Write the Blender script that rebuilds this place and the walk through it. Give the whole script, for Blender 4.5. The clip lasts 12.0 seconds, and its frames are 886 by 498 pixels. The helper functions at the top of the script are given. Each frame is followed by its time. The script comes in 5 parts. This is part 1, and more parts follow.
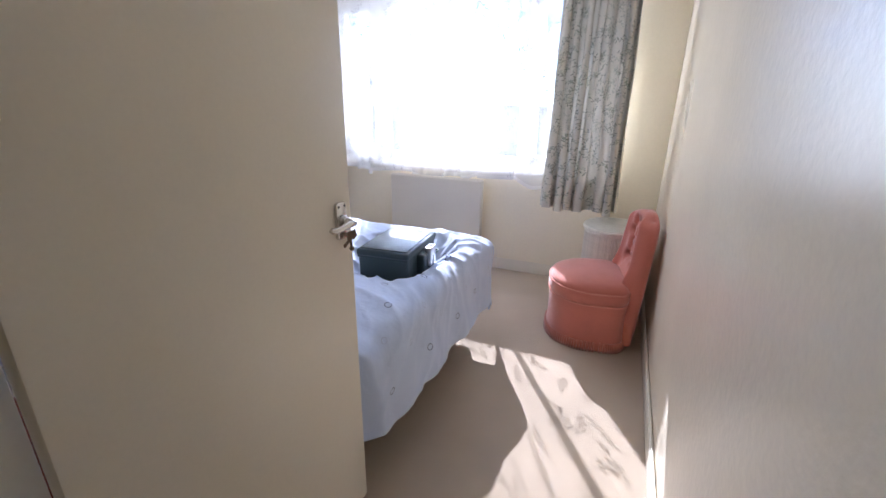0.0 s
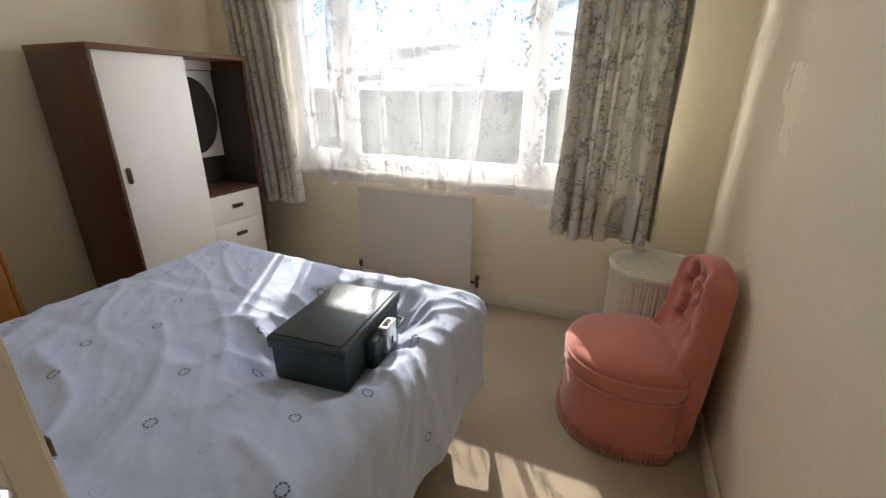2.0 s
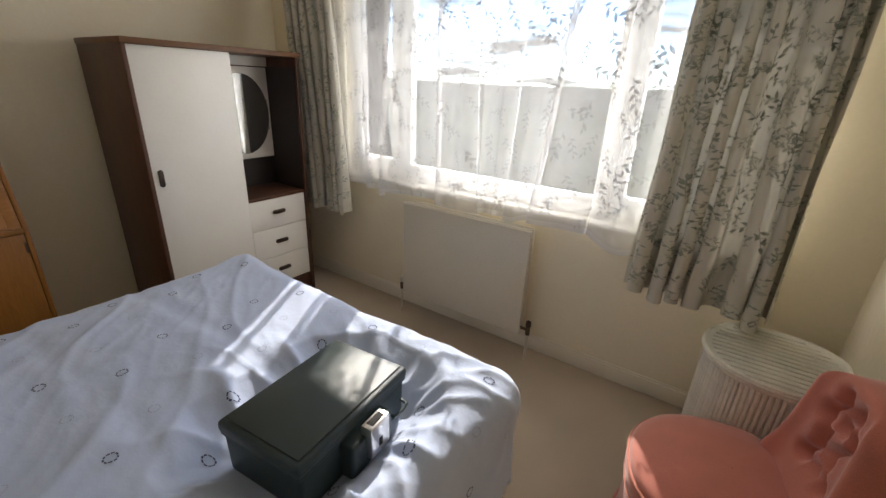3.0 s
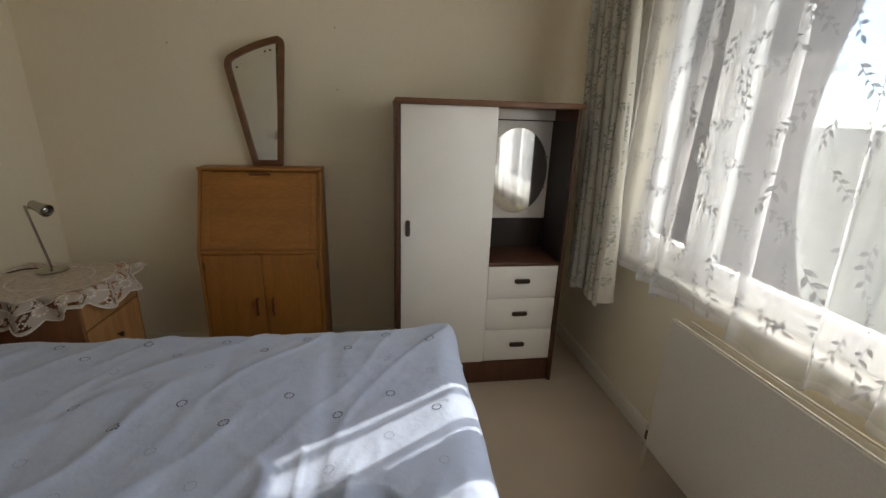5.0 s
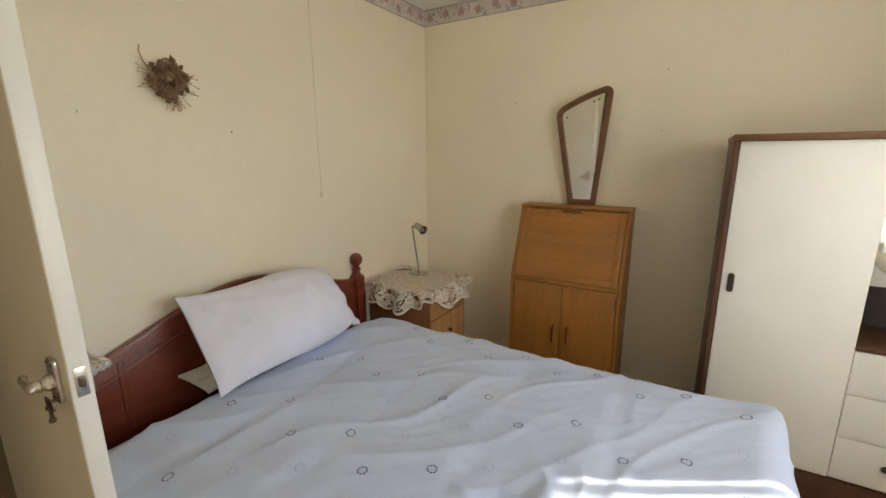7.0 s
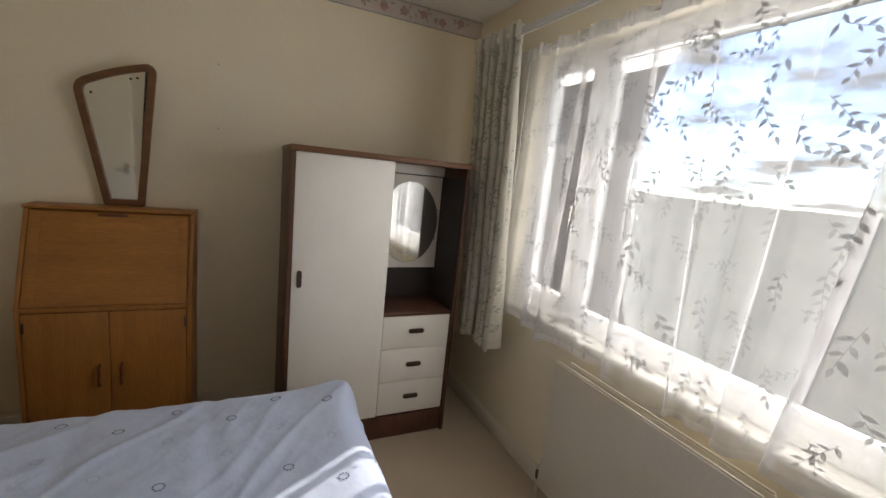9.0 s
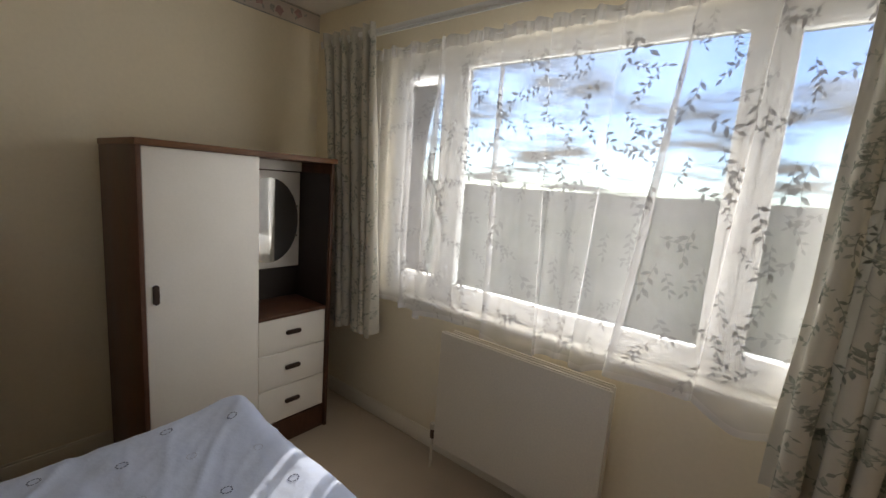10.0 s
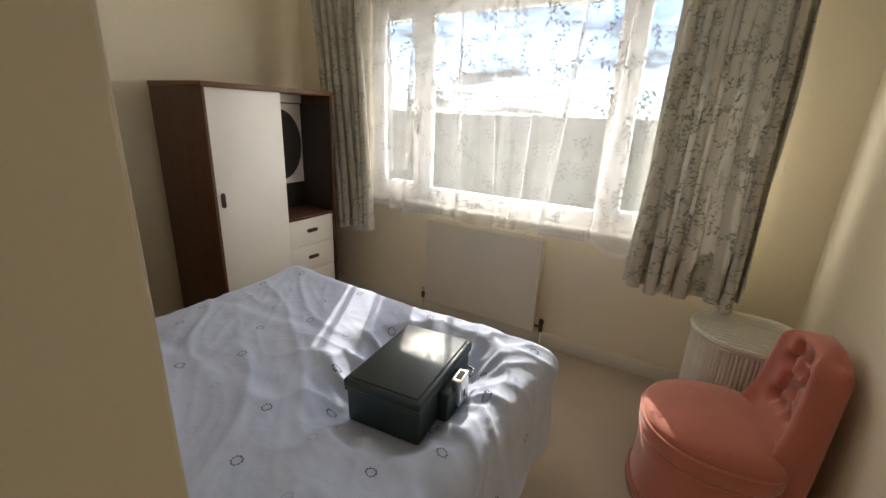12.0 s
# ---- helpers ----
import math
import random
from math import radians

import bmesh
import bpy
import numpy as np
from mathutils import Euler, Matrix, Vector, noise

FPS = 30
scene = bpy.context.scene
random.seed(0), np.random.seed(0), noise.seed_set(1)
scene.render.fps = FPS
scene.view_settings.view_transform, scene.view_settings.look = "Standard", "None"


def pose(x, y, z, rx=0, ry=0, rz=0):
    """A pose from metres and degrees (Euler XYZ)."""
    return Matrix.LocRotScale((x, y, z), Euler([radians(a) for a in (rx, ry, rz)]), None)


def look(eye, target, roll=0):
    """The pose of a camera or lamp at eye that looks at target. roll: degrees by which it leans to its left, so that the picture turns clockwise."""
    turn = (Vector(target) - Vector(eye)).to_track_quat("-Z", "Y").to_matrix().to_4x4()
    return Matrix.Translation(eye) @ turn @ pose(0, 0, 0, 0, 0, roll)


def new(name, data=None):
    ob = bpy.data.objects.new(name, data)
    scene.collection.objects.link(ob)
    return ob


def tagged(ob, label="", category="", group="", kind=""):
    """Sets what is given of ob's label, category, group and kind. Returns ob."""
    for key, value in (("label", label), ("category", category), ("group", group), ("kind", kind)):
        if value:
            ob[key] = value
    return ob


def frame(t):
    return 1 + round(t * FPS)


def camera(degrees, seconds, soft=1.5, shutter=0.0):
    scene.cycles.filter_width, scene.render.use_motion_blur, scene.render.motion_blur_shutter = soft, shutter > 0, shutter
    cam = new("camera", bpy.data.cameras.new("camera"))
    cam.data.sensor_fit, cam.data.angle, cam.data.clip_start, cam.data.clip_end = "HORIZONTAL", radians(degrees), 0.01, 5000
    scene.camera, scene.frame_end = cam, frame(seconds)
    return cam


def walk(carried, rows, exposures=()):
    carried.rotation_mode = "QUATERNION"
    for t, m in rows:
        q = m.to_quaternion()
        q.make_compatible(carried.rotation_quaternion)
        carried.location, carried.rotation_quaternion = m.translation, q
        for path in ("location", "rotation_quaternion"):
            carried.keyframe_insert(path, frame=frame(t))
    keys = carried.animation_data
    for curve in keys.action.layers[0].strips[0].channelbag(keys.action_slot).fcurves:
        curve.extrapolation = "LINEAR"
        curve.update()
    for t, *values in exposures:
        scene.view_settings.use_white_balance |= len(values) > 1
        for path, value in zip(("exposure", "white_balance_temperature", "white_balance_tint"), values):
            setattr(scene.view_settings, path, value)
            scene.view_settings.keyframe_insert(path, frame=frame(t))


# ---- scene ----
cam = camera(93.2, 12.0)
PATH = [
    (0, (0.073, 0.244, 1.309), (-0.666, 1.987, 0.662), 0.8),
    (0.5, (-0.084, 0.372, 1.340), (-0.596, 2.165, 0.640), 0.9),
    (1, (-0.138, 0.536, 1.322), (-0.601, 2.341, 0.620), 0.5),
    (1.5, (-0.156, 0.805, 1.329), (-0.742, 2.586, 0.634), 0.5),
    (2, (-0.139, 1.042, 1.35), (-0.867, 2.767, 0.646), 0.5),
    (2.5, (-0.154, 1.324, 1.382), (-1.038, 2.974, 0.677), 1.6),
    (2.7, (-0.176, 1.386, 1.419), (-1.114, 2.997, 0.694), 2.2),
    (4.3, (-0.322, 2.110, 1.415), (-1.925, 3.132, 0.798), 2.1),
    (4.5, (-0.362, 2.182, 1.443), (-2.060, 3.042, 0.827), 2.3),
    (5, (-0.424, 2.270, 1.458), (-2.313, 2.551, 0.866), 1.8),
    (5.5, (-0.412, 2.308, 1.492), (-2.297, 2.004, 0.902), 0.45),
    (6, (-0.364, 2.272, 1.458), (-2.155, 1.549, 0.935), -0.4),
    (6.5, (-0.344, 2.246, 1.47), (-2.03, 1.28, 0.996), -0.4),
    (6.7, (-0.335, 2.237, 1.465), (-1.997, 1.215, 1.026), -0.5),
    (8.3, (-0.369, 2.218, 1.53), (-2.317, 1.965, 1.155), 2.9),
    (8.5, (-0.397, 2.203, 1.523), (-2.357, 2.29, 1.134), 4.1),
    (9, (-0.455, 2.160, 1.480), (-2.228, 3.012, 1.134), 5.9),
    (9.5, (-0.508, 2.083, 1.455), (-2.008, 3.378, 1.184), 4.35),
    (10, (-0.550, 1.818, 1.462), (-1.775, 3.368, 1.154), 4.3),
    (10.5, (-0.387, 1.533, 1.426), (-1.566, 3.091, 1.002), 4.5),
    (11, (-0.299, 1.327, 1.442), (-1.462, 2.866, 0.914), 4.0),
    (11.5, (-0.259, 1.158, 1.415), (-1.342, 2.732, 0.824), 3.0),
    (12, (-0.255, 1.033, 1.44), (-1.209, 2.68, 0.826), 2.5),
]
walk(cam, [(t, look(eye, target, roll)) for t, eye, target, roll in PATH],
     exposures=[(0.0, 6.07, 5250, 19), (0.5, 5.82, 5370, 18), (1.0, 5.60, 5500, 17), (1.5, 5.42, 5950, 13), (2.0, 5.23, 6450, 12), (2.5, 5.18, 6600, 12), (4.3, 4.60, 6550, 9), (5.0, 4.70, 6600, 9), (5.5, 5.23, 6900, 9),
                (6.2, 5.68, 7000, 7), (6.7, 5.68, 7000, 7), (8.3, 5.68, 6500, 10), (8.6, 5.43, 6350, 14), (9.0, 4.78, 6650, 12), (9.5, 4.36, 6750, 12), (11.0, 4.83, 6700, 10), (12.0, 5.03, 6950, 11)])

scene.cycles.diffuse_bounces, scene.cycles.max_bounces, scene.cycles.transparent_max_bounces = 10, 14, 24

# ---- world, sun ----
SUN_ELEV, SUN_TRAVEL = radians(32.5), Vector((0.482, -0.876, 0))
world = bpy.data.worlds.new("sky")
scene.world = world
world.use_nodes = True
wn, wl = world.node_tree.nodes, world.node_tree.links
wn.clear()
w_out = wn.new("ShaderNodeOutputWorld")
w_bg = wn.new("ShaderNodeBackground")
w_bg.inputs["Strength"].default_value = 0.10
sky = wn.new("ShaderNodeTexSky")
sky.sky_type = 'NISHITA'
sky.sun_disc = False
sky.sun_elevation = SUN_ELEV
sky.sun_rotation = math.atan2(-SUN_TRAVEL.x, -SUN_TRAVEL.y)
sky.air_density, sky.dust_density = 1.0, 0.6
# broken cloud, laid out on a flat layer so that it narrows towards the horizon
w_geo = wn.new("ShaderNodeTexCoord")
w_sep = wn.new("ShaderNodeSeparateXYZ")
wl.new(w_geo.outputs["Generated"], w_sep.inputs[0])
w_add = wn.new("ShaderNodeMath")
w_add.operation, w_add.inputs[1].default_value = 'ADD', 0.12
wl.new(w_sep.outputs["Z"], w_add.inputs[0])
w_max = wn.new("ShaderNodeMath")
w_max.operation, w_max.inputs[1].default_value = 'MAXIMUM', 0.03
wl.new(w_add.outputs[0], w_max.inputs[0])
w_com = wn.new("ShaderNodeCombineXYZ")
for axis in ("X", "Y"):
    d = wn.new("ShaderNodeMath")
    d.operation = 'DIVIDE'
    wl.new(w_sep.outputs[axis], d.inputs[0])
    wl.new(w_max.outputs[0], d.inputs[1])
    wl.new(d.outputs[0], w_com.inputs[axis])


def cloud_noise(scale, lo, hi, offset):
    shift = wn.new("ShaderNodeVectorMath")
    shift.operation = 'ADD'
    shift.inputs[1].default_value = (offset, offset * 0.7, 0)
    wl.new(w_com.outputs[0], shift.inputs[0])
    n = wn.new("ShaderNodeTexNoise")
    n.inputs["Scale"].default_value = scale
    n.inputs["Detail"].default_value = 7.0
    n.inputs["Roughness"].default_value = 0.55
    wl.new(shift.outputs[0], n.inputs["Vector"])
    r = wn.new("ShaderNodeValToRGB")
    r.color_ramp.elements[0].position, r.color_ramp.elements[1].position = lo, hi
    wl.new(n.outputs["Fac"], r.inputs["Fac"])
    return r


cover = cloud_noise(0.85, 0.48, 0.61, 3.1)
shade = cloud_noise(1.3, 0.35, 0.65, 8.4)
shade.color_ramp.elements[0].color = (0.36, 0.42, 0.54, 1)
shade.color_ramp.elements[1].color = (1.15, 1.18, 1.24, 1)
w_mix = wn.new("ShaderNodeMix")
w_mix.data_type = 'RGBA'
wl.new(cover.outputs["Color"], w_mix.inputs[0])
# cloud light grows from the horizon to the zenith
w_up = wn.new("ShaderNodeMath")
w_up.operation, w_up.inputs[1].default_value = 'MAXIMUM', 0.0
wl.new(w_sep.outputs["Z"], w_up.inputs[0])
w_sq = wn.new("ShaderNodeMath")
w_sq.operation, w_sq.inputs[1].default_value = 'POWER', 3.0
wl.new(w_up.outputs[0], w_sq.inputs[0])
w_rise = wn.new("ShaderNodeMath")
w_rise.operation, w_rise.inputs[1].default_value, w_rise.inputs[2].default_value = 'MULTIPLY_ADD', 5.5, 0.105
wl.new(w_sq.outputs[0], w_rise.inputs[0])
w_lit = wn.new("ShaderNodeVectorMath")
w_lit.operation = 'SCALE'
wl.new(shade.outputs["Color"], w_lit.inputs[0])
wl.new(w_rise.outputs[0], w_lit.inputs["Scale"])
w_blue = wn.new("ShaderNodeVectorMath")
w_blue.operation = 'MULTIPLY'
w_blue.inputs[1].default_value = (0.070, 0.105, 0.170)
wl.new(sky.outputs[0], w_blue.inputs[0])
wl.new(w_blue.outputs[0], w_mix.inputs[6])
wl.new(w_lit.outputs[0], w_mix.inputs[7])
wl.new(w_mix.outputs[2], w_bg.inputs["Color"])
wl.new(w_bg.outputs[0], w_out.inputs[0])

sun = new("sun", bpy.data.lights.new("sun", 'SUN'))
sun.data.energy, sun.data.angle, sun.data.color = 0.36, radians(0.5), (1.0, 0.94, 0.85)
way = SUN_TRAVEL.normalized() * math.cos(SUN_ELEV) + Vector((0, 0, -math.sin(SUN_ELEV)))
sun.matrix_world = Matrix.Translation((-6, 12, 9)) @ way.to_track_quat("-Z", "Y").to_matrix().to_4x4()


# the sky's light gathered in the window opening, behind the net
skylight = new("skylight", bpy.data.lights.new("skylight", 'AREA'))
skylight.data.shape, skylight.data.size, skylight.data.size_y = 'RECTANGLE', 2.26, 1.22
skylight.data.energy, skylight.data.color = 1.40, (1.0, 0.98, 0.96)
skylight.matrix_world = Matrix.Translation((-1.17, 3.665, 1.47)) @ Vector((0, -1, -0.12)).to_track_quat("-Z", "Z").to_matrix().to_4x4()


# ---- materials ----
def mat(name, base, rough=0.6, metal=0.0, var=0.10, vscale=4.0, grain=0.06, gscale=120.0, bump=0.08, bscale=150.0,
        stretch=(1, 1, 1), sheen=0.0, coat=0.0, per_piece=0.0, spec=0.5):
    m = bpy.data.materials.new(name)
    m.use_nodes = True
    n, l = m.node_tree.nodes, m.node_tree.links
    b = n["Principled BSDF"]
    b.inputs["Roughness"].default_value, b.inputs["Metallic"].default_value = rough, metal
    b.inputs["Sheen Weight"].default_value = sheen
    b.inputs["Coat Weight"].default_value = coat
    b.inputs["Specular IOR Level"].default_value = spec
    tc = n.new("ShaderNodeTexCoord")
    mp = n.new("ShaderNodeMapping")
    mp.inputs["Scale"].default_value = stretch
    l.new(tc.outputs["Object"], mp.inputs[0])

    def noise_node(scale, detail):
        t = n.new("ShaderNodeTexNoise")
        t.inputs["Scale"].default_value, t.inputs["Detail"].default_value = scale, detail
        l.new(mp.outputs[0], t.inputs["Vector"])
        return t

    big, fine = noise_node(vscale, 4), noise_node(gscale, 3)
    value = None
    for tex, amount in ((big, var), (fine, grain)):
        r = n.new("ShaderNodeMapRange")
        r.inputs["From Min"].default_value, r.inputs["From Max"].default_value = 0.25, 0.75
        r.inputs["To Min"].default_value, r.inputs["To Max"].default_value = 1 - amount, 1 + amount
        l.new(tex.outputs["Fac"], r.inputs["Value"])
        if value is None:
            value = r.outputs[0]
        else:
            mu = n.new("ShaderNodeMath")
            mu.operation = 'MULTIPLY'
            l.new(value, mu.inputs[0])
            l.new(r.outputs[0], mu.inputs[1])
            value = mu.outputs[0]
    if per_piece:
        oi = n.new("ShaderNodeObjectInfo")
        r = n.new("ShaderNodeMapRange")
        r.inputs["To Min"].default_value, r.inputs["To Max"].default_value = 1 - per_piece, 1 + per_piece
        l.new(oi.outputs["Random"], r.inputs["Value"])
        mu = n.new("ShaderNodeMath")
        mu.operation = 'MULTIPLY'
        l.new(value, mu.inputs[0])
        l.new(r.outputs[0], mu.inputs[1])
        value = mu.outputs[0]
    hsv = n.new("ShaderNodeHueSaturation")
    hsv.inputs["Color"].default_value = (*base, 1)
    l.new(value, hsv.inputs["Value"])
    l.new(hsv.outputs[0], b.inputs["Base Color"])
    if bump:
        bt = noise_node(bscale, 3)
        bp = n.new("ShaderNodeBump")
        bp.inputs["Strength"].default_value, bp.inputs["Distance"].default_value = bump, 0.004
        l.new(bt.outputs["Fac"], bp.inputs["Height"])
        l.new(bp.outputs[0], b.inputs["Normal"])
    # worn, slightly uneven gloss
    rr = n.new("ShaderNodeMapRange")
    rr.inputs["To Min"].default_value, rr.inputs["To Max"].default_value = max(0.02, rough - 0.06), min(1, rough + 0.06)
    l.new(big.outputs["Fac"], rr.inputs["Value"])
    l.new(rr.outputs[0], b.inputs["Roughness"])
    return m


def cloth(name, base, clear, trans, var=0.08, vscale=8.0, gscale=350.0):
    """Thin woven cloth: partly open weave, partly light passing through the threads."""
    m = bpy.data.materials.new(name)
    m.use_nodes = True
    n, l = m.node_tree.nodes, m.node_tree.links
    n.clear()
    out = n.new("ShaderNodeOutputMaterial")
    tc = n.new("ShaderNodeTexCoord")
    tex = n.new("ShaderNodeTexNoise")
    tex.inputs["Scale"].default_value, tex.inputs["Detail"].default_value = vscale, 5
    l.new(tc.outputs["Object"], tex.inputs["Vector"])
    r = n.new("ShaderNodeMapRange")
    r.inputs["From Min"].default_value, r.inputs["From Max"].default_value = 0.25, 0.75
    r.inputs["To Min"].default_value, r.inputs["To Max"].default_value = 1 - var, 1 + var
    l.new(tex.outputs["Fac"], r.inputs["Value"])
    hsv = n.new("ShaderNodeHueSaturation")
    hsv.inputs["Color"].default_value = (*base, 1)
    l.new(r.outputs[0], hsv.inputs["Value"])
    weave = n.new("ShaderNodeTexNoise")
    weave.inputs["Scale"].default_value = gscale
    l.new(tc.outputs["Object"], weave.inputs["Vector"])
    bp = n.new("ShaderNodeBump")
    bp.inputs["Strength"].default_value, bp.inputs["Distance"].default_value = 0.15, 0.002
    l.new(weave.outputs["Fac"], bp.inputs["Height"])
    dif, tra, cle = n.new("ShaderNodeBsdfDiffuse"), n.new("ShaderNodeBsdfTranslucent"), n.new("ShaderNodeBsdfTransparent")
    for s in (dif, tra):
        l.new(hsv.outputs[0], s.inputs["Color"])
        l.new(bp.outputs[0], s.inputs["Normal"])
    m1, m2 = n.new("ShaderNodeMixShader"), n.new("ShaderNodeMixShader")
    m1.inputs[0].default_value, m2.inputs[0].default_value = trans, clear
    l.new(dif.outputs[0], m1.inputs[1])
    l.new(tra.outputs[0], m1.inputs[2])
    l.new(m1.outputs[0], m2.inputs[1])
    l.new(cle.outputs[0], m2.inputs[2])
    l.new(m2.outputs[0], out.inputs[0])
    return m


def glass_mat(name):
    m = bpy.data.materials.new(name)
    m.use_nodes = True
    n, l = m.node_tree.nodes, m.node_tree.links
    n.clear()
    out, tr, gl, mx, fr = (n.new("ShaderNode" + k) for k in ("OutputMaterial", "BsdfTransparent", "BsdfGlossy", "MixShader", "Fresnel"))
    tr.inputs["Color"].default_value = (0.94, 0.96, 0.95, 1)
    gl.inputs["Roughness"].default_value = 0.02
    l.new(fr.outputs[0], mx.inputs[0])
    l.new(tr.outputs[0], mx.inputs[1])
    l.new(gl.outputs[0], mx.inputs[2])
    l.new(mx.outputs[0], out.inputs[0])
    return m


M_WALL = mat("cream_wall_paint", (0.84, 0.765, 0.60), 0.5, var=0.035, vscale=1.6, grain=0.02, gscale=60, bump=0.12, bscale=70)
M_GLOSSWALL = mat("cream_satin_wall_paint", (0.84, 0.765, 0.61), 0.25, var=0.035, vscale=1.6, grain=0.02, gscale=60, bump=0.24, bscale=44)
M_CEIL = mat("white_ceiling_paint", (0.85, 0.84, 0.80), 0.8, var=0.03, bump=0.5, bscale=60)
M_CARPET = mat("beige_carpet", (0.49, 0.395, 0.29), 0.95, var=0.10, vscale=3, grain=0.25, gscale=420, bump=0.9, bscale=480, sheen=0.25)
M_WHITE = mat("white_gloss_paint", (0.80, 0.78, 0.72), 0.3, var=0.03, grain=0.015, bump=0.03, bscale=40)
M_DOOR = mat("cream_door_gloss", (0.76, 0.70, 0.57), 0.38, var=0.03, vscale=2, grain=0.015, bump=0.05, bscale=30)
M_UPVC = mat("white_window_frame", (0.72, 0.72, 0.70), 0.3, var=0.03, bump=0.02)
M_LAMINATE = mat("white_laminate", (0.84, 0.82, 0.77), 0.4, var=0.03, grain=0.02, bump=0.03, bscale=60)
M_WALNUT = mat("dark_walnut_veneer", (0.095, 0.040, 0.022), 0.42, var=0.3, vscale=5, grain=0.25, gscale=50, bump=0.06, stretch=(5, 5, 0.6))
M_TEAKEDGE = mat("teak_edge", (0.17, 0.078, 0.034), 0.42, var=0.25, vscale=5, grain=0.2, gscale=60, bump=0.05, stretch=(5, 0.6, 5))
M_OAK = mat("golden_oak_veneer", (0.35, 0.147, 0.030), 0.42, var=0.16, vscale=4, grain=0.16, gscale=45, bump=0.05, stretch=(6, 6, 0.5))
M_OAKFLAP = mat("golden_oak_flap", (0.37, 0.157, 0.033), 0.4, var=0.16, vscale=4, grain=0.16, gscale=45, bump=0.05, stretch=(6, 0.5, 2))
M_PINE = mat("honey_pine_front", (0.44, 0.23, 0.085), 0.5, var=0.18, vscale=4, grain=0.15, gscale=50, stretch=(6, 6, 0.6))
M_PINESIDE = mat("brown_stained_side", (0.23, 0.095, 0.038), 0.5, var=0.2, vscale=4, grain=0.2, gscale=50, stretch=(6, 6, 0.6))
M_MAHOG = mat("mahogany_stain", (0.17, 0.032, 0.014), 0.3, var=0.3, vscale=5, grain=0.2, gscale=40, bump=0.04, stretch=(0.8, 5, 5), coat=0.25)
M_PULL = mat("red_brown_wood_pull", (0.13, 0.036, 0.014), 0.35, var=0.2, vscale=30, bump=0.04)
M_DARK = mat("black_brown_handle", (0.05, 0.03, 0.022), 0.35, var=0.15, bump=0.03)
# near-black that paints the shade inside gaps and holes
M_SHADOWGAP = mat("gap_shade_black", (0.02, 0.016, 0.014), 0.8)
M_CHROME = mat("satin_chrome", (0.72, 0.70, 0.66), 0.22, metal=1.0, var=0.1, grain=0.05, bump=0.03)
M_BRASSDARK = mat("tarnished_key_metal", (0.16, 0.12, 0.085), 0.4, metal=1.0, var=0.3, vscale=40)
M_HOOK = mat("dull_brass_hook", (0.42, 0.38, 0.30), 0.5)
M_DUVET = mat("pale_blue_cotton", (0.535, 0.612, 0.79), 0.9, var=0.04, vscale=5, grain=0.04, gscale=300, bump=0.35, bscale=55, sheen=0.15)
M_PILLOW = mat("washed_pale_blue_cotton", (0.74, 0.75, 0.83), 0.9, var=0.04, vscale=5, grain=0.04, gscale=300, bump=0.35, bscale=55, sheen=0.15)
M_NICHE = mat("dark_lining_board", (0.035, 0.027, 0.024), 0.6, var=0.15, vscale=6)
M_LAMP = mat("dark_chrome", (0.48, 0.46, 0.41), 0.25, metal=1.0, var=0.1)
M_SHEET = mat("white_cotton", (0.74, 0.73, 0.70), 0.9, var=0.05, bump=0.3, bscale=60)
M_RING = mat("navy_embroidery", (0.085, 0.10, 0.19), 0.9, bump=0.3, bscale=500)
M_RINGPALE = mat("grey_embroidery", (0.40, 0.44, 0.57), 0.9, bump=0.3, bscale=500)
M_CASE = mat("dark_green_grey_plastic", (0.030, 0.050, 0.056), 0.34, var=0.12, grain=0.2, gscale=600, bump=0.25, bscale=700)
M_CASETOP = mat("dark_green_grey_lid", (0.045, 0.062, 0.062), 0.3, var=0.12, grain=0.15, gscale=600, bump=0.2, bscale=700)
M_STEEL = mat("brushed_steel", (0.75, 0.73, 0.70), 0.3, metal=1.0, var=0.1)
M_PINK = mat("salmon_pink_velvet", (0.54, 0.165, 0.115), 0.75, var=0.10, vscale=7, grain=0.10, gscale=300, bump=0.3, bscale=350, sheen=0.5)
M_PIPING = mat("salmon_piping", (0.62, 0.24, 0.18), 0.6, bump=0.2, bscale=400)
M_WICKER = mat("white_wicker", (0.76, 0.74, 0.66), 0.6, var=0.12, vscale=20, grain=0.1, gscale=200, bump=0.6, bscale=160, per_piece=0.06)
M_LID = mat("pale_green_white_lid", (0.70, 0.69, 0.62), 0.6, var=0.08, vscale=14, bump=0.5, bscale=120)
M_CURTAIN = cloth("cream_printed_cotton", (0.60, 0.575, 0.50), 0.0, 0.035, var=0.06)
M_PRINT1 = cloth("grey_green_leaf_print", (0.34, 0.355, 0.300), 0.0, 0.05, var=0.25, vscale=30)
M_PRINT2 = cloth("sage_leaf_print", (0.44, 0.450, 0.385), 0.0, 0.05, var=0.25, vscale=30)
M_NET = cloth("white_voile", (0.80, 0.80, 0.80), 0.45, 0.10)
M_NETHEM = cloth("white_voile_hem", (0.82, 0.82, 0.82), 0.35, 0.10)
M_NETLEAF = cloth("white_woven_leaf", (0.45, 0.45, 0.45), 0.16, 0.07)
M_LACE = cloth("ivory_lace", (0.78, 0.71, 0.61), 0.15, 0.3)
M_LACETOP = cloth("ivory_lace_centre", (0.70, 0.62, 0.52), 0.0, 0.2, var=0.2, vscale=60)
M_LACETHREAD = cloth("ivory_lace_thread", (0.88, 0.84, 0.76), 0.0, 0.2, var=0.15, vscale=60)
M_GLASS = glass_mat("window_glass")
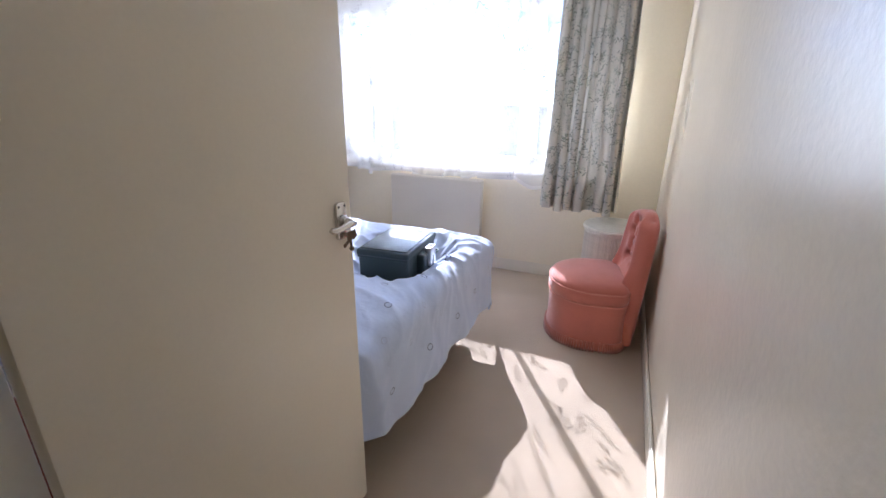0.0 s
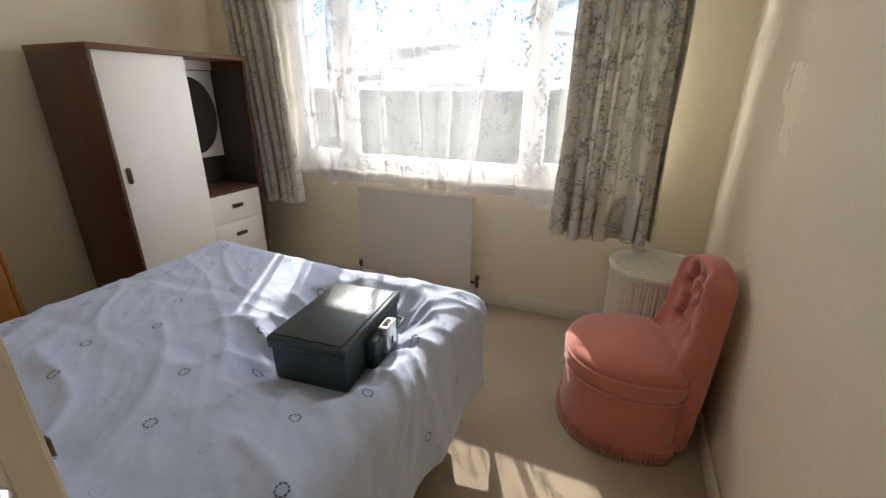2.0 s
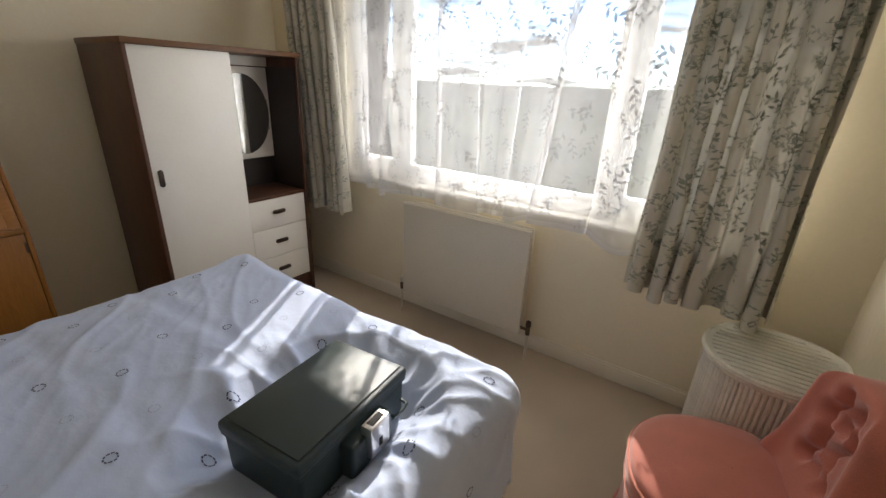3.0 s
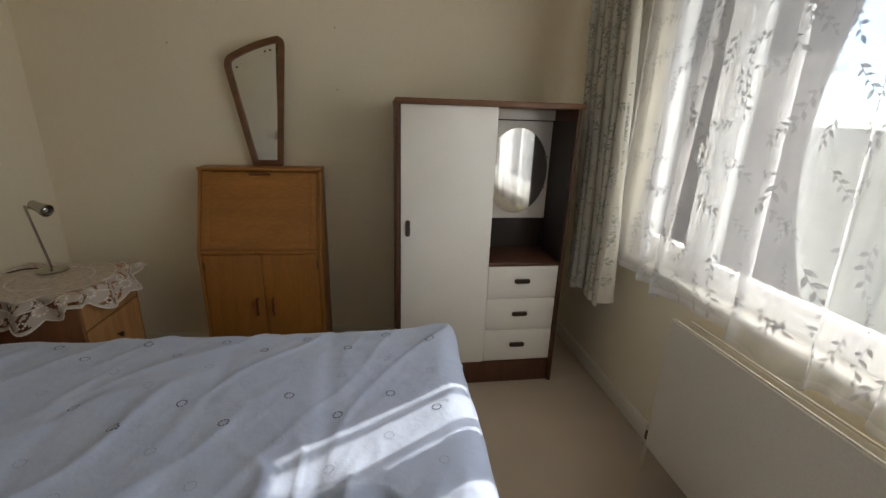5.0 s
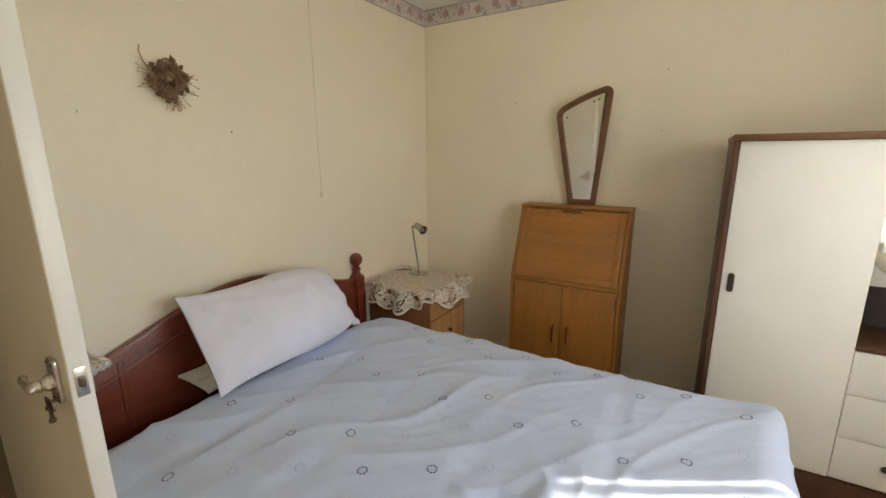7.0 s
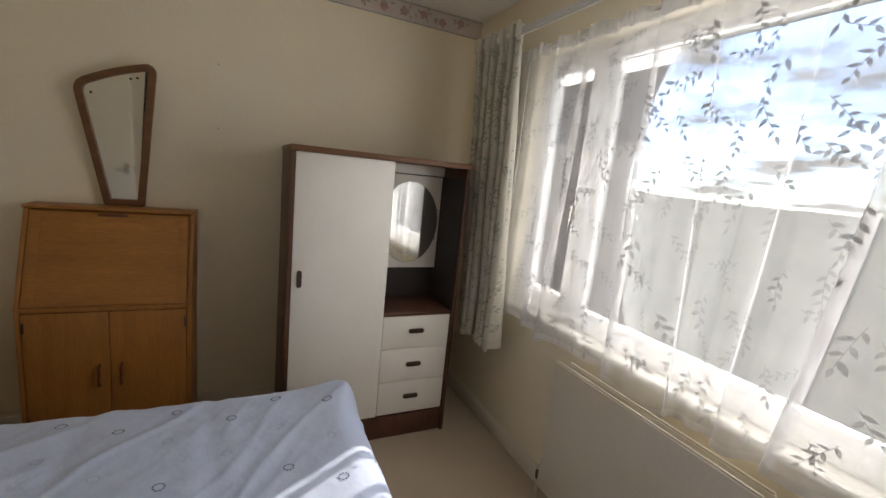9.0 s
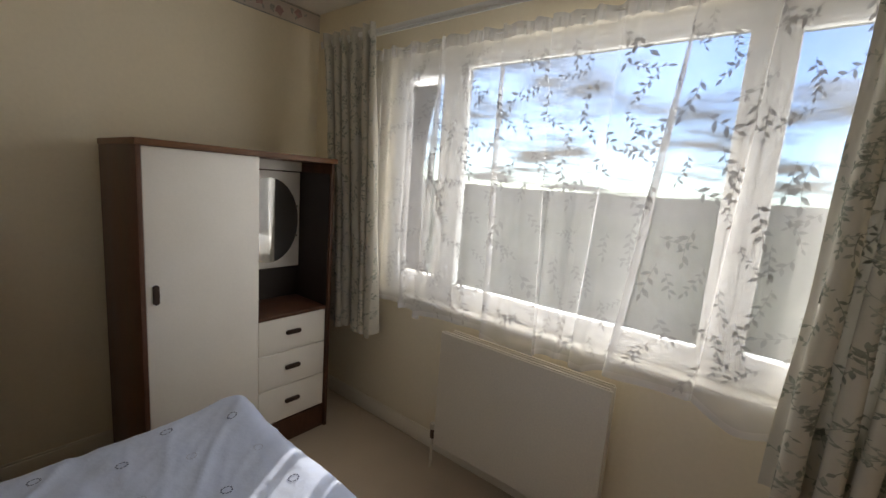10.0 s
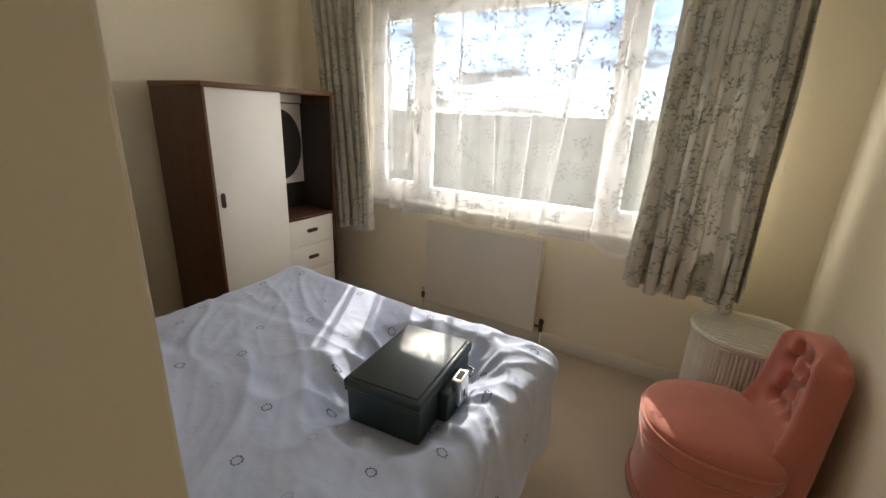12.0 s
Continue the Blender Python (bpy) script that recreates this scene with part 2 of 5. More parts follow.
M_MIRROR = mat("silvered_mirror", (0.90, 0.91, 0.90), 0.03, metal=1.0, var=0.02, grain=0.01, bump=0.0)
M_RAD = mat("radiator_enamel", (0.66, 0.61, 0.51), 0.35, var=0.03, bump=0.04, bscale=50)
M_SKIRT = mat("cream_skirting_gloss", (0.76, 0.71, 0.60), 0.35, var=0.03, grain=0.015, bump=0.03, bscale=40)
M_DRIED = mat("dried_brown_flowers", (0.24, 0.15, 0.085), 0.9, var=0.4, vscale=30, bump=0.5)
M_DRIEDPALE = mat("dried_straw", (0.42, 0.31, 0.19), 0.9, var=0.3, vscale=30, bump=0.5)
M_CORD = mat("white_cord", (0.70, 0.64, 0.52), 0.8)
M_GRASS = mat("far_grass", (0.062, 0.070, 0.042), 0.95, var=0.4, vscale=0.01, grain=0.3, gscale=0.12, bump=0, spec=0.0)
M_WOOD = mat("far_woodland", (0.045, 0.051, 0.038), 0.95, var=0.35, vscale=0.02, grain=0.35, gscale=0.2, bump=0, spec=0.0)
M_RENDER = mat("pale_exterior_render", (0.6, 0.56, 0.5), 0.9)
M_BORDERBASE = mat("wallpaper_border", (0.62, 0.55, 0.50), 0.7, var=0.08, vscale=10)
M_BORDERROSE = mat("border_rose_print", (0.46, 0.30, 0.28), 0.7, var=0.2, vscale=30)
M_BORDERLEAF = mat("border_grey_print", (0.36, 0.36, 0.33), 0.7, var=0.2, vscale=30)


# ---- mesh helpers ----
def box(x0, x1, y0, y1, z0, z1, bevel=0.004, segs=2):
    bm = bmesh.new()
    bmesh.ops.create_cube(bm, size=1.0, matrix=Matrix.LocRotScale(((x0 + x1) / 2, (y0 + y1) / 2, (z0 + z1) / 2), None, (x1 - x0, y1 - y0, z1 - z0)))
    if bevel:
        b = min(bevel, 0.45 * min(x1 - x0, y1 - y0, z1 - z0))
        bmesh.ops.bevel(bm, geom=list(bm.edges), offset=b, segments=segs, affect='EDGES', profile=0.5)
    return bm


def join(*many):
    """Several bmeshes as one."""
    out = bmesh.new()
    for bm in many:
        me = bpy.data.meshes.new("tmp")
        bm.to_mesh(me)
        bm.free()
        out.from_mesh(me)
        bpy.data.meshes.remove(me)
    return out


def prism(outline, axis, a, b, bevel=0.003):
    """A closed outline (pairs) drawn out along an axis from a to b. The pairs are the two other axes in order."""
    bm = bmesh.new()

    def co(p, d):
        return {'x': (d, p[0], p[1]), 'y': (p[0], d, p[1]), 'z': (p[0], p[1], d)}[axis]
    lo, hi = [bm.verts.new(co(p, a)) for p in outline], [bm.verts.new(co(p, b)) for p in outline]
    bm.faces.new(lo)
    bm.faces.new(list(reversed(hi)))
    for i in range(len(lo)):
        j = (i + 1) % len(lo)
        bm.faces.new((lo[j], lo[i], hi[i], hi[j]))
    bmesh.ops.recalc_face_normals(bm, faces=list(bm.faces))
    if bevel:
        sharp = [e for e in bm.edges if len(e.link_faces) == 2 and e.calc_face_angle() > 0.7]
        bmesh.ops.bevel(bm, geom=sharp, offset=bevel, segments=2, affect='EDGES', profile=0.5)
    return bm


def lathe(profile, centre, segs=20):
    """Pairs of radius and height, turned about the vertical through centre."""
    bm = bmesh.new()
    rings = []
    for r, z in profile:
        rings.append([bm.verts.new((centre[0] + max(r, 1e-4) * math.cos(6.2832 * i / segs), centre[1] + max(r, 1e-4) * math.sin(6.2832 * i / segs), centre[2] + z)) for i in range(segs)])
    for a, b in zip(rings, rings[1:]):
        for i in range(segs):
            bm.faces.new((a[i], a[(i + 1) % segs], b[(i + 1) % segs], b[i]))
    bm.faces.new(list(reversed(rings[0])))
    bm.faces.new(rings[-1])
    bmesh.ops.recalc_face_normals(bm, faces=list(bm.faces))
    return bm


def tube(points, radius, segs=8, closed=False):
    bm = bmesh.new()
    pts = [Vector(p) for p in points]
    rings = []
    for i, p in enumerate(pts):
        if closed:
            d = pts[(i + 1) % len(pts)] - pts[i - 1]
        else:
            d = pts[min(i + 1, len(pts) - 1)] - pts[max(i - 1, 0)]
        d.normalize()
        side = d.cross(Vector((0.13, 0.29, 0.95)))
        side.normalize()
        up = side.cross(d)
        r = radius[i] if isinstance(radius, (list, tuple)) else radius
        rings.append([bm.verts.new(p + r * (math.cos(6.2832 * k / segs) * side + math.sin(6.2832 * k / segs) * up)) for k in range(segs)])
    pairs = list(zip(rings, rings[1:])) + ([(rings[-1], rings[0])] if closed else [])
    for a, b in pairs:
        for k in range(segs):
            bm.faces.new((a[k], a[(k + 1) % segs], b[(k + 1) % segs], b[k]))
    if not closed:
        bm.faces.new(rings[0])
        bm.faces.new(list(reversed(rings[-1])))
    bmesh.ops.recalc_face_normals(bm, faces=list(bm.faces))
    return bm


def grid(fn, nu, nv, close_u=False):
    """A sheet fn(u, v) with u and v from 0 to 1."""
    bm = bmesh.new()
    rows = [[bm.verts.new(fn(i / nu, j / nv)) for j in range(nv + 1)] for i in range(nu + (0 if close_u else 1))]
    n = len(rows)
    for i in range(nu):
        a, b = rows[i], rows[(i + 1) % n]
        for j in range(nv):
            bm.faces.new((a[j], b[j], b[j + 1], a[j + 1]))
    return bm


def ball(centre, rx, ry, rz, seg=12):
    bm = bmesh.new()
    bmesh.ops.create_uvsphere(bm, u_segments=seg, v_segments=max(6, seg // 2), radius=1.0, matrix=Matrix.LocRotScale(centre, None, (rx, ry, rz)))
    return bm


def turned(bm, pivot, degrees, axis='Z'):
    bmesh.ops.rotate(bm, verts=list(bm.verts), cent=pivot, matrix=Matrix.Rotation(radians(degrees), 3, axis))
    return bm


def thing(name, at, label, category, group="", kind=""):
    ob = new(name)
    ob.location = at
    ob.empty_display_size = 0.05
    return tagged(ob, label, category, group, kind)


def root_place(ob):
    while ob.parent:
        ob = ob.parent
    return ob.location


def part(name, bm, material, parent=None, label="", smooth=30.0):
    """One mesh object from a bmesh in world places, under a thing or a part."""
    me = bpy.data.meshes.new(name)
    bm.to_mesh(me)
    bm.free()
    me.materials.append(material)
    if smooth:
        me.shade_smooth() if smooth >= 180 else me.set_sharp_from_angle(angle=radians(smooth))
        for p in me.polygons:
            p.use_smooth = True
    ob = new(name, me)
    if parent:
        me.transform(Matrix.Translation(-Vector(root_place(parent))))
        ob.parent = parent
    return tagged(ob, label)


def structure(name, bm, material, label, category, smooth=30.0):
    return tagged(part(name, bm, material, None, label, smooth), label, category, kind="structure")


def solo(name, bm, material, label, category, group="", smooth=30.0):
    """A thing that is one mesh."""
    return tagged(part(name, bm, material, None, label, smooth), label, category, group)


# ---- structure ----
XL, XR, YS, YN, ZC = -3.045, 0.327, 0.44, 3.52, 2.47
WX0, WX1, WZ0, WZ1 = -2.36, 0.02, 0.80, 2.13      # window opening
DX0, DX1, DZ = -0.645, 0.285, 2.02                # doorway
structure("floor", box(XL - 0.2, XR + 0.2, -1.6, YN + 0.02, -0.12, 0.0, 0), M_CARPET, "beige cut-pile fitted carpet", "carpet")
structure("ceiling", box(XL - 0.2, XR + 0.2, -1.6, YN + 0.3, ZC, ZC + 0.12, 0), M_CEIL, "white textured ceiling", "ceiling")
structure("wall_west", box(XL - 0.15, XL, YS - 0.12, YN + 0.3, -0.1, ZC, 0), M_WALL, "cream painted plaster wall", "wall")
structure("wall_east", box(XR, XR + 0.15, -1.6, YN + 0.3, -0.1, ZC, 0), M_GLOSSWALL, "cream satin painted wall with uneven plaster", "wall")
structure("wall_north", join(
    box(XL, WX0, YN, YN + 0.16, -0.1, ZC, 0), box(WX1, XR, YN, YN + 0.16, -0.1, ZC, 0),
    box(WX0, WX1, YN, YN + 0.16, -0.1, WZ0, 0), box(WX0, WX1, YN, YN + 0.16, WZ1, ZC, 0)),
    M_WALL, "cream painted wall round the window", "wall")
structure("wall_south", join(
    box(XL, DX0 - 0.03, YS - 0.12, YS, -0.1, ZC, 0), box(DX1 + 0.03, XR, YS - 0.12, YS, -0.1, ZC, 0),
    box(DX0 - 0.03, DX1 + 0.03, YS - 0.12, YS, DZ + 0.03, ZC, 0)), M_WALL, "cream painted wall behind the bed", "wall")
# landing behind the doorway
structure("wall_landing", join(box(-1.5, XR, -1.75, -1.6, -0.1, ZC, 0), box(-1.65, -1.5, -1.75, YS - 0.12, -0.1, ZC, 0)),
          M_WALL, "plain cream landing wall", "wall")

# door lining
lining = thing("door_frame", (DX0, YS - 0.06, 0), "white painted door lining round the bedroom doorway", "door frame", kind="structure")
part("jamb", box(DX0 - 0.03, DX0, YS - 0.125, YS + 0.0095, 0, DZ + 0.03, 0.003), M_WHITE, lining)
part("door_stop", box(DX0, DX0 + 0.006, YS - 0.060, YS - 0.045, 0, DZ, 0.003), M_WHITE, lining)
part("hinge_rebate", box(DX0, DX0 + 0.0035, YS - 0.043, YS + 0.0095, 0, DZ, 0.001), M_WHITE, lining)
part("jamb", box(DX1, DX1 + 0.03, YS - 0.125, YS + 0.006, 0, DZ + 0.03, 0.003), M_WHITE, lining)
part("head", box(DX0, DX1, YS - 0.125, YS + 0.006, DZ, DZ + 0.03, 0.003), M_WHITE, lining)
part("architrave", box(DX0 - 0.085, DX0 - 0.025, YS + 0.001, YS + 0.018, 0, DZ + 0.08, 0.005), M_WHITE, lining)


def skirting(name, x0, x1, y0, y1):
    structure(name, join(box(x0, x1, y0, y1, 0.0, 0.085, 0.004), box(x0 + (0.004 if x1 - x0 < 0.1 else 0), x1 - (0.004 if x1 - x0 < 0.1 else 0),
              y0 + (0.004 if y1 - y0 < 0.1 else 0), y1 - (0.004 if y1 - y0 < 0.1 else 0), 0.083, 0.096, 0.003)), M_SKIRT,
              "cream gloss skirting board", "skirting board")


skirting("baseboard_west", XL, XL + 0.016, YS + 0.02, YN)
skirting("baseboard_north", XL + 0.017, XR - 0.017, YN - 0.016, YN)
skirting("baseboard_east", XR - 0.016, XR, YS + 0.02, YN)
skirting("baseboard_south", XL + 0.017, DX0 - 0.09, YS, YS + 0.016)


# wallpaper border under the ceiling: a strip with printed sprigs
def border(name, along, fixed, a, b, facing):
    zb = ZC - 0.112
    def strip(d0, d1, z0, z1):
        f0, f1 = sorted((fixed, fixed + facing * 0.002))
        return box(f0, f1, d0, d1, z0, z1, 0) if along == 'y' else box(d0, d1, f0, f1, z0, z1, 0)
    base = structure(name, strip(a, b, zb, ZC), M_BORDERBASE, "pink and grey floral wallpaper border", "wallpaper border", smooth=0)
    rng = random.Random(5)
    rose, leaf = bmesh.new(), bmesh.new()

    def blob(bm, d, z, r, squash, turn):
        vs = []
        for k in range(9):
            ang = 6.2832 * k / 9
            rad = r * (1 + 0.22 * math.sin(5 * ang + turn))
            u, w = rad * math.cos(ang), squash * rad * math.sin(ang)
            u, w = u * math.cos(turn) - w * math.sin(turn), u * math.sin(turn) + w * math.cos(turn)
            p = fixed + facing * 0.0035
            vs.append(bm.verts.new((p, d + u, z + w) if along == 'y' else (d + u, p, z + w)))
        bm.faces.new(vs)
    d = a + 0.05
    while d < b - 0.05:
        zc = zb + 0.055 + 0.012 * math.sin(d * 21)
        blob(rose, d, zc, 0.026, 1, rng.random() * 6)
        for s in range(5):
            blob(leaf, d + rng.uniform(-0.06, 0.06), zc + rng.uniform(-0.032, 0.036), 0.014, 0.45, rng.random() * 6)
        d += 0.125
    part("rose_print", rose, M_BORDERROSE, base, smooth=0)
    part("leaf_print", leaf, M_BORDERLEAF, base, smooth=0)
    lines = join(strip(a, b, zb, zb + 0.006), strip(a, b, zb + 0.100, zb + 0.106))
    bmesh.ops.translate(lines, verts=list(lines.verts), vec=(facing * 0.0022, 0, 0) if along == 'y' else (0, facing * 0.0022, 0))
    part("border_line", lines, M_BORDERLEAF, base, smooth=0)


border("trim_border_west", 'y', XL, YS, YN, 1)
border("trim_border_south", 'x', YS, XL + 0.004, XR, 1)

# ---- window ----
FY0, FY1 = 3.575, 3.635
win = thing("window_1", ((WX0 + WX1) / 2, FY0, WZ0), "white framed three-light window with a wide fixed middle pane", "window", kind="structure")


def frame_of(x0, x1, z0, z1, w, y0, y1):
    return join(box(x0, x0 + w, y0, y1, z0, z1, 0.006), box(x1 - w, x1, y0, y1, z0, z1, 0.006),
                box(x0 + w, x1 - w, y0, y1, z0, z0 + w, 0.006), box(x0 + w, x1 - w, y0, y1, z1 - w, z1, 0.006))


part("outer_frame", join(box(WX0, WX0 + 0.05, FY0, FY1, WZ0 + 0.03, WZ1, 0.006), box(WX1 - 0.05, WX1, FY0, FY1, WZ0 + 0.03, WZ1, 0.006),
     box(WX0 + 0.05, WX1 - 0.05, FY0, FY1, WZ0 + 0.03, WZ0 + 0.10, 0.006), box(WX0 + 0.05, WX1 - 0.05, FY0, FY1, WZ1 - 0.06, WZ1, 0.006)), M_UPVC, win)
part("mullion", box(-1.955, -1.895, FY0 + 0.001, FY1 - 0.001, WZ0 + 0.1, WZ1 - 0.06, 0.006), M_UPVC, win)
part("mullion", box(-0.69, -0.63, FY0 + 0.001, FY1 - 0.001, WZ0 + 0.1, WZ1 - 0.06, 0.006), M_UPVC, win)
for nm, a, b, w in (("casement", WX0 + 0.05, -1.955, 0.05), ("fixed_light", -1.895, -0.69, 0.03), ("casement", -0.63, WX1 - 0.05, 0.05)):
    z0, z1 = WZ0 + 0.10, WZ1 - 0.06
    sash = part(nm, frame_of(a, b, z0, z1, w, FY0 - 0.012 if w > 0.04 else FY0 + 0.005, FY1 - 0.006), M_UPVC, win)
    pane = part("pane", box(a + w - 0.006, b - w + 0.006, FY0 + 0.022, FY0 + 0.028, z0 + w - 0.006, z1 - w + 0.006, 0), M_GLASS, sash, "clear glass", smooth=0)
    pane.visible_shadow = False
    if w > 0.04:
        hx = b - 0.03 if a < -2 else a + 0.03
        part("stay_handle", join(box(hx - 0.012, hx + 0.012, FY0 - 0.026, FY0 - 0.012, 1.34, 1.40, 0.004), box(hx - 0.008, hx + 0.008, FY0 - 0.045, FY0 - 0.026, 1.30, 1.40, 0.005)), M_CHROME, sash)
part("window_sill", box(WX0 - 0.0, WX1 + 0.0, YN - 0.028, FY0 + 0.02, WZ0 + 0.002, WZ0 + 0.03, 0.008), M_WHITE, win)
part("outer_sill", box(WX0, WX1, FY1 - 0.01, YN + 0.24, WZ0 - 0.03, WZ0 + 0.028, 0.006), M_UPVC, win)
# unseen eaves over the window, added to block the high sun and sky
structure("trim_eaves", join(box(XL - 0.6, XR + 0.6, YN + 0.16, YN + 0.82, 2.30, 2.33, 0), box(XL - 0.6, XR + 0.6, YN + 0.80, YN + 0.82, 2.30, 2.47, 0)),
          M_UPVC, "unseen white eaves soffit and fascia, added to shade the window", "eaves")

# ---- outdoors ----
structure("ground", grid(lambda u, v: (-1500 + 3000 * u, YN + 6 + 2600 * v * v, -9 - 22 * min(1, v * 5) + 4 * noise.noise((u * 14, v * 16, 0))), 60, 60), M_GRASS, "green valley fields falling away below the house", "ground")


def ridge(u, v):
    x = -1500 + 3000 * u
    h = 33 + 9 * noise.noise((u * 5, 1.3, 0)) + 3.0 * noise.noise((u * 60, 4, 0)) + 1.6 * noise.noise((u * 230, 8, 0))
    return (x, 700 + 650 * v + 80 * noise.noise((u * 8, v * 3, 2)), -34 + h * math.sin(min(1.0, v * 1.25) * 1.5708) * 1.28 * (0.72 + 0.28 * v))


structure("backdrop_hills", grid(ridge, 420, 26), M_WOOD, "wooded hills across the valley", "hills")
structure("wall_exterior", box(XL - 0.6, XR + 0.6, YN + 0.16, YN + 0.18, -9, WZ0 - 0.04, 0), M_RENDER, "pale rendered outside wall below the window", "wall")


# ---- textiles at the window ----
def leaf_shape(length, width, curl=0.0):
    """Outline of a pointed leaf from (0, 0) along x."""
    pts = []
    for k in range(5):
        s = k / 4
        pts.append((length * s, width * math.sin(3.1416 * s ** 0.8) * 0.5 + curl * s * s))
    back = [(x, -y + 2 * curl * (x / length) ** 2) for x, y in reversed(pts[1:-1])]
    return pts + back


def sprig(bm, place, u, v, size, turn, rng, leaves=6, stem=True):
    """Leaves along a curved stem, laid on a sheet by place(u, v) in metres."""
    c, s = math.cos(turn), math.sin(turn)
    bend = rng.uniform(-0.5, 0.5)

    def put(points):
        vs = []
        for x, y in points:
            vs.append(bm.verts.new(place(u + c * x - s * y, v + s * x + c * y)))
        try:
            bm.faces.new(vs)
        except ValueError:
            pass
    last = (0.0, 0.0)
    for k in range(leaves):
        t = (k + 0.6) / leaves
        px, py = size * t, bend * size * t * t
        if stem:
            put([(last[0], last[1] - 0.0013), (px, py - 0.0010), (px, py + 0.0010), (last[0], last[1] + 0.0013)])
        last = (px, py)
        side = (1 if k % 2 else -1) if k < leaves - 1 else 0
        a = side * rng.uniform(0.6, 1.1) + bend * t
        ln = size * rng.uniform(0.26, 0.40) * min(1, 5.2 / leaves)
        put([(px + math.cos(a) * x - math.sin(a) * y, py + math.sin(a) * x + math.cos(a) * y) for x, y in leaf_shape(ln, ln * 0.42, ln * rng.uniform(-0.08, 0.08))])


# net curtain
NX0, NX1, NZ1 = -2.46, -0.34, 2.145
NW = NX1 - NX0


# pleats that double over: place along the cloth, width, lean towards the hem
PLEATS = ((0.10, 0.030, -0.02), (0.30, 0.034, 0.03), (0.52, 0.046, -0.05), (0.86, 0.026, 0.02), (1.08, 0.024, 0.05),
          (1.36, 0.030, -0.03), (1.60, 0.050, -0.10), (1.83, 0.040, -0.04), (2.02, 0.030, 0.03))


def net_place(u, v):
    """u: metres along the hung cloth, v: metres down from the heading."""
    ph = u * 41 + 4.2 * noise.noise((u * 1.7, 0.4, 0)) + 1.3 * noise.noise((u * 5.1, 2.4, 0))
    hang = min(1, v / 0.5)
    x = NX0 + u + (0.007 + 0.012 * max(0, noise.noise((u * 3.1, 7.7, 0)))) * math.sin(ph)
    y = YN - 0.056 + 0.013 * math.cos(ph) * (0.6 + 0.4 * hang) - 0.012 * noise.noise((u * 4, v * 1.5, 1)) * min(1, v)
    for c, w, lean in PLEATS:
        q = (u - c) / w
        if abs(q) < 6:
            fold = math.exp(-q * q / 2)
            x += -1.5 * w * q * fold * (0.75 + 0.25 * hang) + lean * v * math.exp(-q * q / 8)
            y += -0.010 * math.tanh(q) * math.exp(-q * q / 10)
    x += 0.02 * noise.noise((u * 1.5, v * 0.9, 3)) * min(1, v)
    return Vector((max(NX0 - 0.05, min(NX1 + 0.05, x)), min(y, YN - 0.032), NZ1 - v))


def net_hem(u):
    drop = 1.375 + 0.010 * math.sin(u * 23) + 0.012 * noise.noise((u * 6, 0, 5))
    for c, d, w in ((0.50, 0.055, 0.07), (1.00, 0.075, 0.09), (1.93, 0.06, 0.06), (1.35, 0.02, 0.12)):
        drop += d * math.exp(-((u - c) / w) ** 2)
    return drop


net = thing("net_curtain", ((NX0 + NX1) / 2, YN - 0.05, 0.75), "sheer white voile net curtain with woven leaf sprigs", "net curtain")
part("voile", grid(lambda a, b: net_place(a * NW, b * net_hem(a * NW)), 820, 22), M_NET, net, smooth=180)
part("hem", grid(lambda a, b: net_place(a * NW, net_hem(a * NW) - 0.028 + 0.028 * b) + Vector((0, -0.0015, 0)), 560, 1), M_NETHEM, net, smooth=180)
part("heading_tape", grid(lambda a, b: net_place(a * NW, 0.055 * b - 0.012) + Vector((0, -0.003 - 0.004 * math.sin(a * NW * 150), 0.006 * math.sin(a * NW * 75))), 560, 3), M_NETHEM, net, "gathered heading tape", smooth=180)
# length along the folded cloth, so that the woven pattern keeps its proportions
arc_u = np.linspace(0, NW, 3000)
arc_xy = np.array([net_place(q, 0.7)[:2] for q in arc_u])
arc_len = np.concatenate([[0], np.cumsum(np.hypot(*np.diff(arc_xy, axis=0).T))])
ARC = float(arc_len[-1])


def net_leaf_place(p, q):
    u = float(np.interp(p, arc_len, arc_u))
    return net_place(u, min(q, net_hem(u))) + Vector((0, -0.0025, 0))


rng = random.Random(11)
COLS = int(ARC / 0.096)
for col in range(COLS):
    for row in range(9):
        su = 0.06 + ARC * (col + 0.5 * (row % 2) + rng.uniform(-0.42, 0.42)) / COLS
        sv = 0.10 + 1.26 * (row + rng.uniform(-0.3, 0.3)) / 9
        if 0.03 < su < ARC - 0.03 and sv > 0.05:
            leaves = bmesh.new()
            sprig(leaves, net_leaf_place, su, sv, rng.uniform(0.075, 0.13), rng.uniform(-2.7, -0.4) + 3.14159, rng, rng.choice((6, 7, 8)))
            part("leaf_sprig", leaves, M_NETLEAF, net, smooth=0)
solo("net_rod", tube([(NX0 - 0.02, YN - 0.045, NZ1 - 0.01), (NX1 + 0.02, YN - 0.045, NZ1 - 0.01)], 0.005, 8), M_UPVC, "thin white wire holding the net curtain", "curtain wire")

rail = thing("curtain_rail", (-1.3, YN - 0.07, 2.2), "white curtain rail fixed above the window", "curtain rail")
part("track", join(box(-2.79, 0.17, YN - 0.165, YN - 0.145, 2.200, 2.224, 0.004), box(-2.79, 0.17, YN - 0.158, YN - 0.151, 2.188, 2.202, 0.002)), M_UPVC, rail)
for bx in (-2.68, -1.22, 0.0):
    part("bracket", box(bx - 0.007, bx + 0.007, YN - 0.148, YN, 2.204, 2.230, 0.004), M_UPVC, rail)


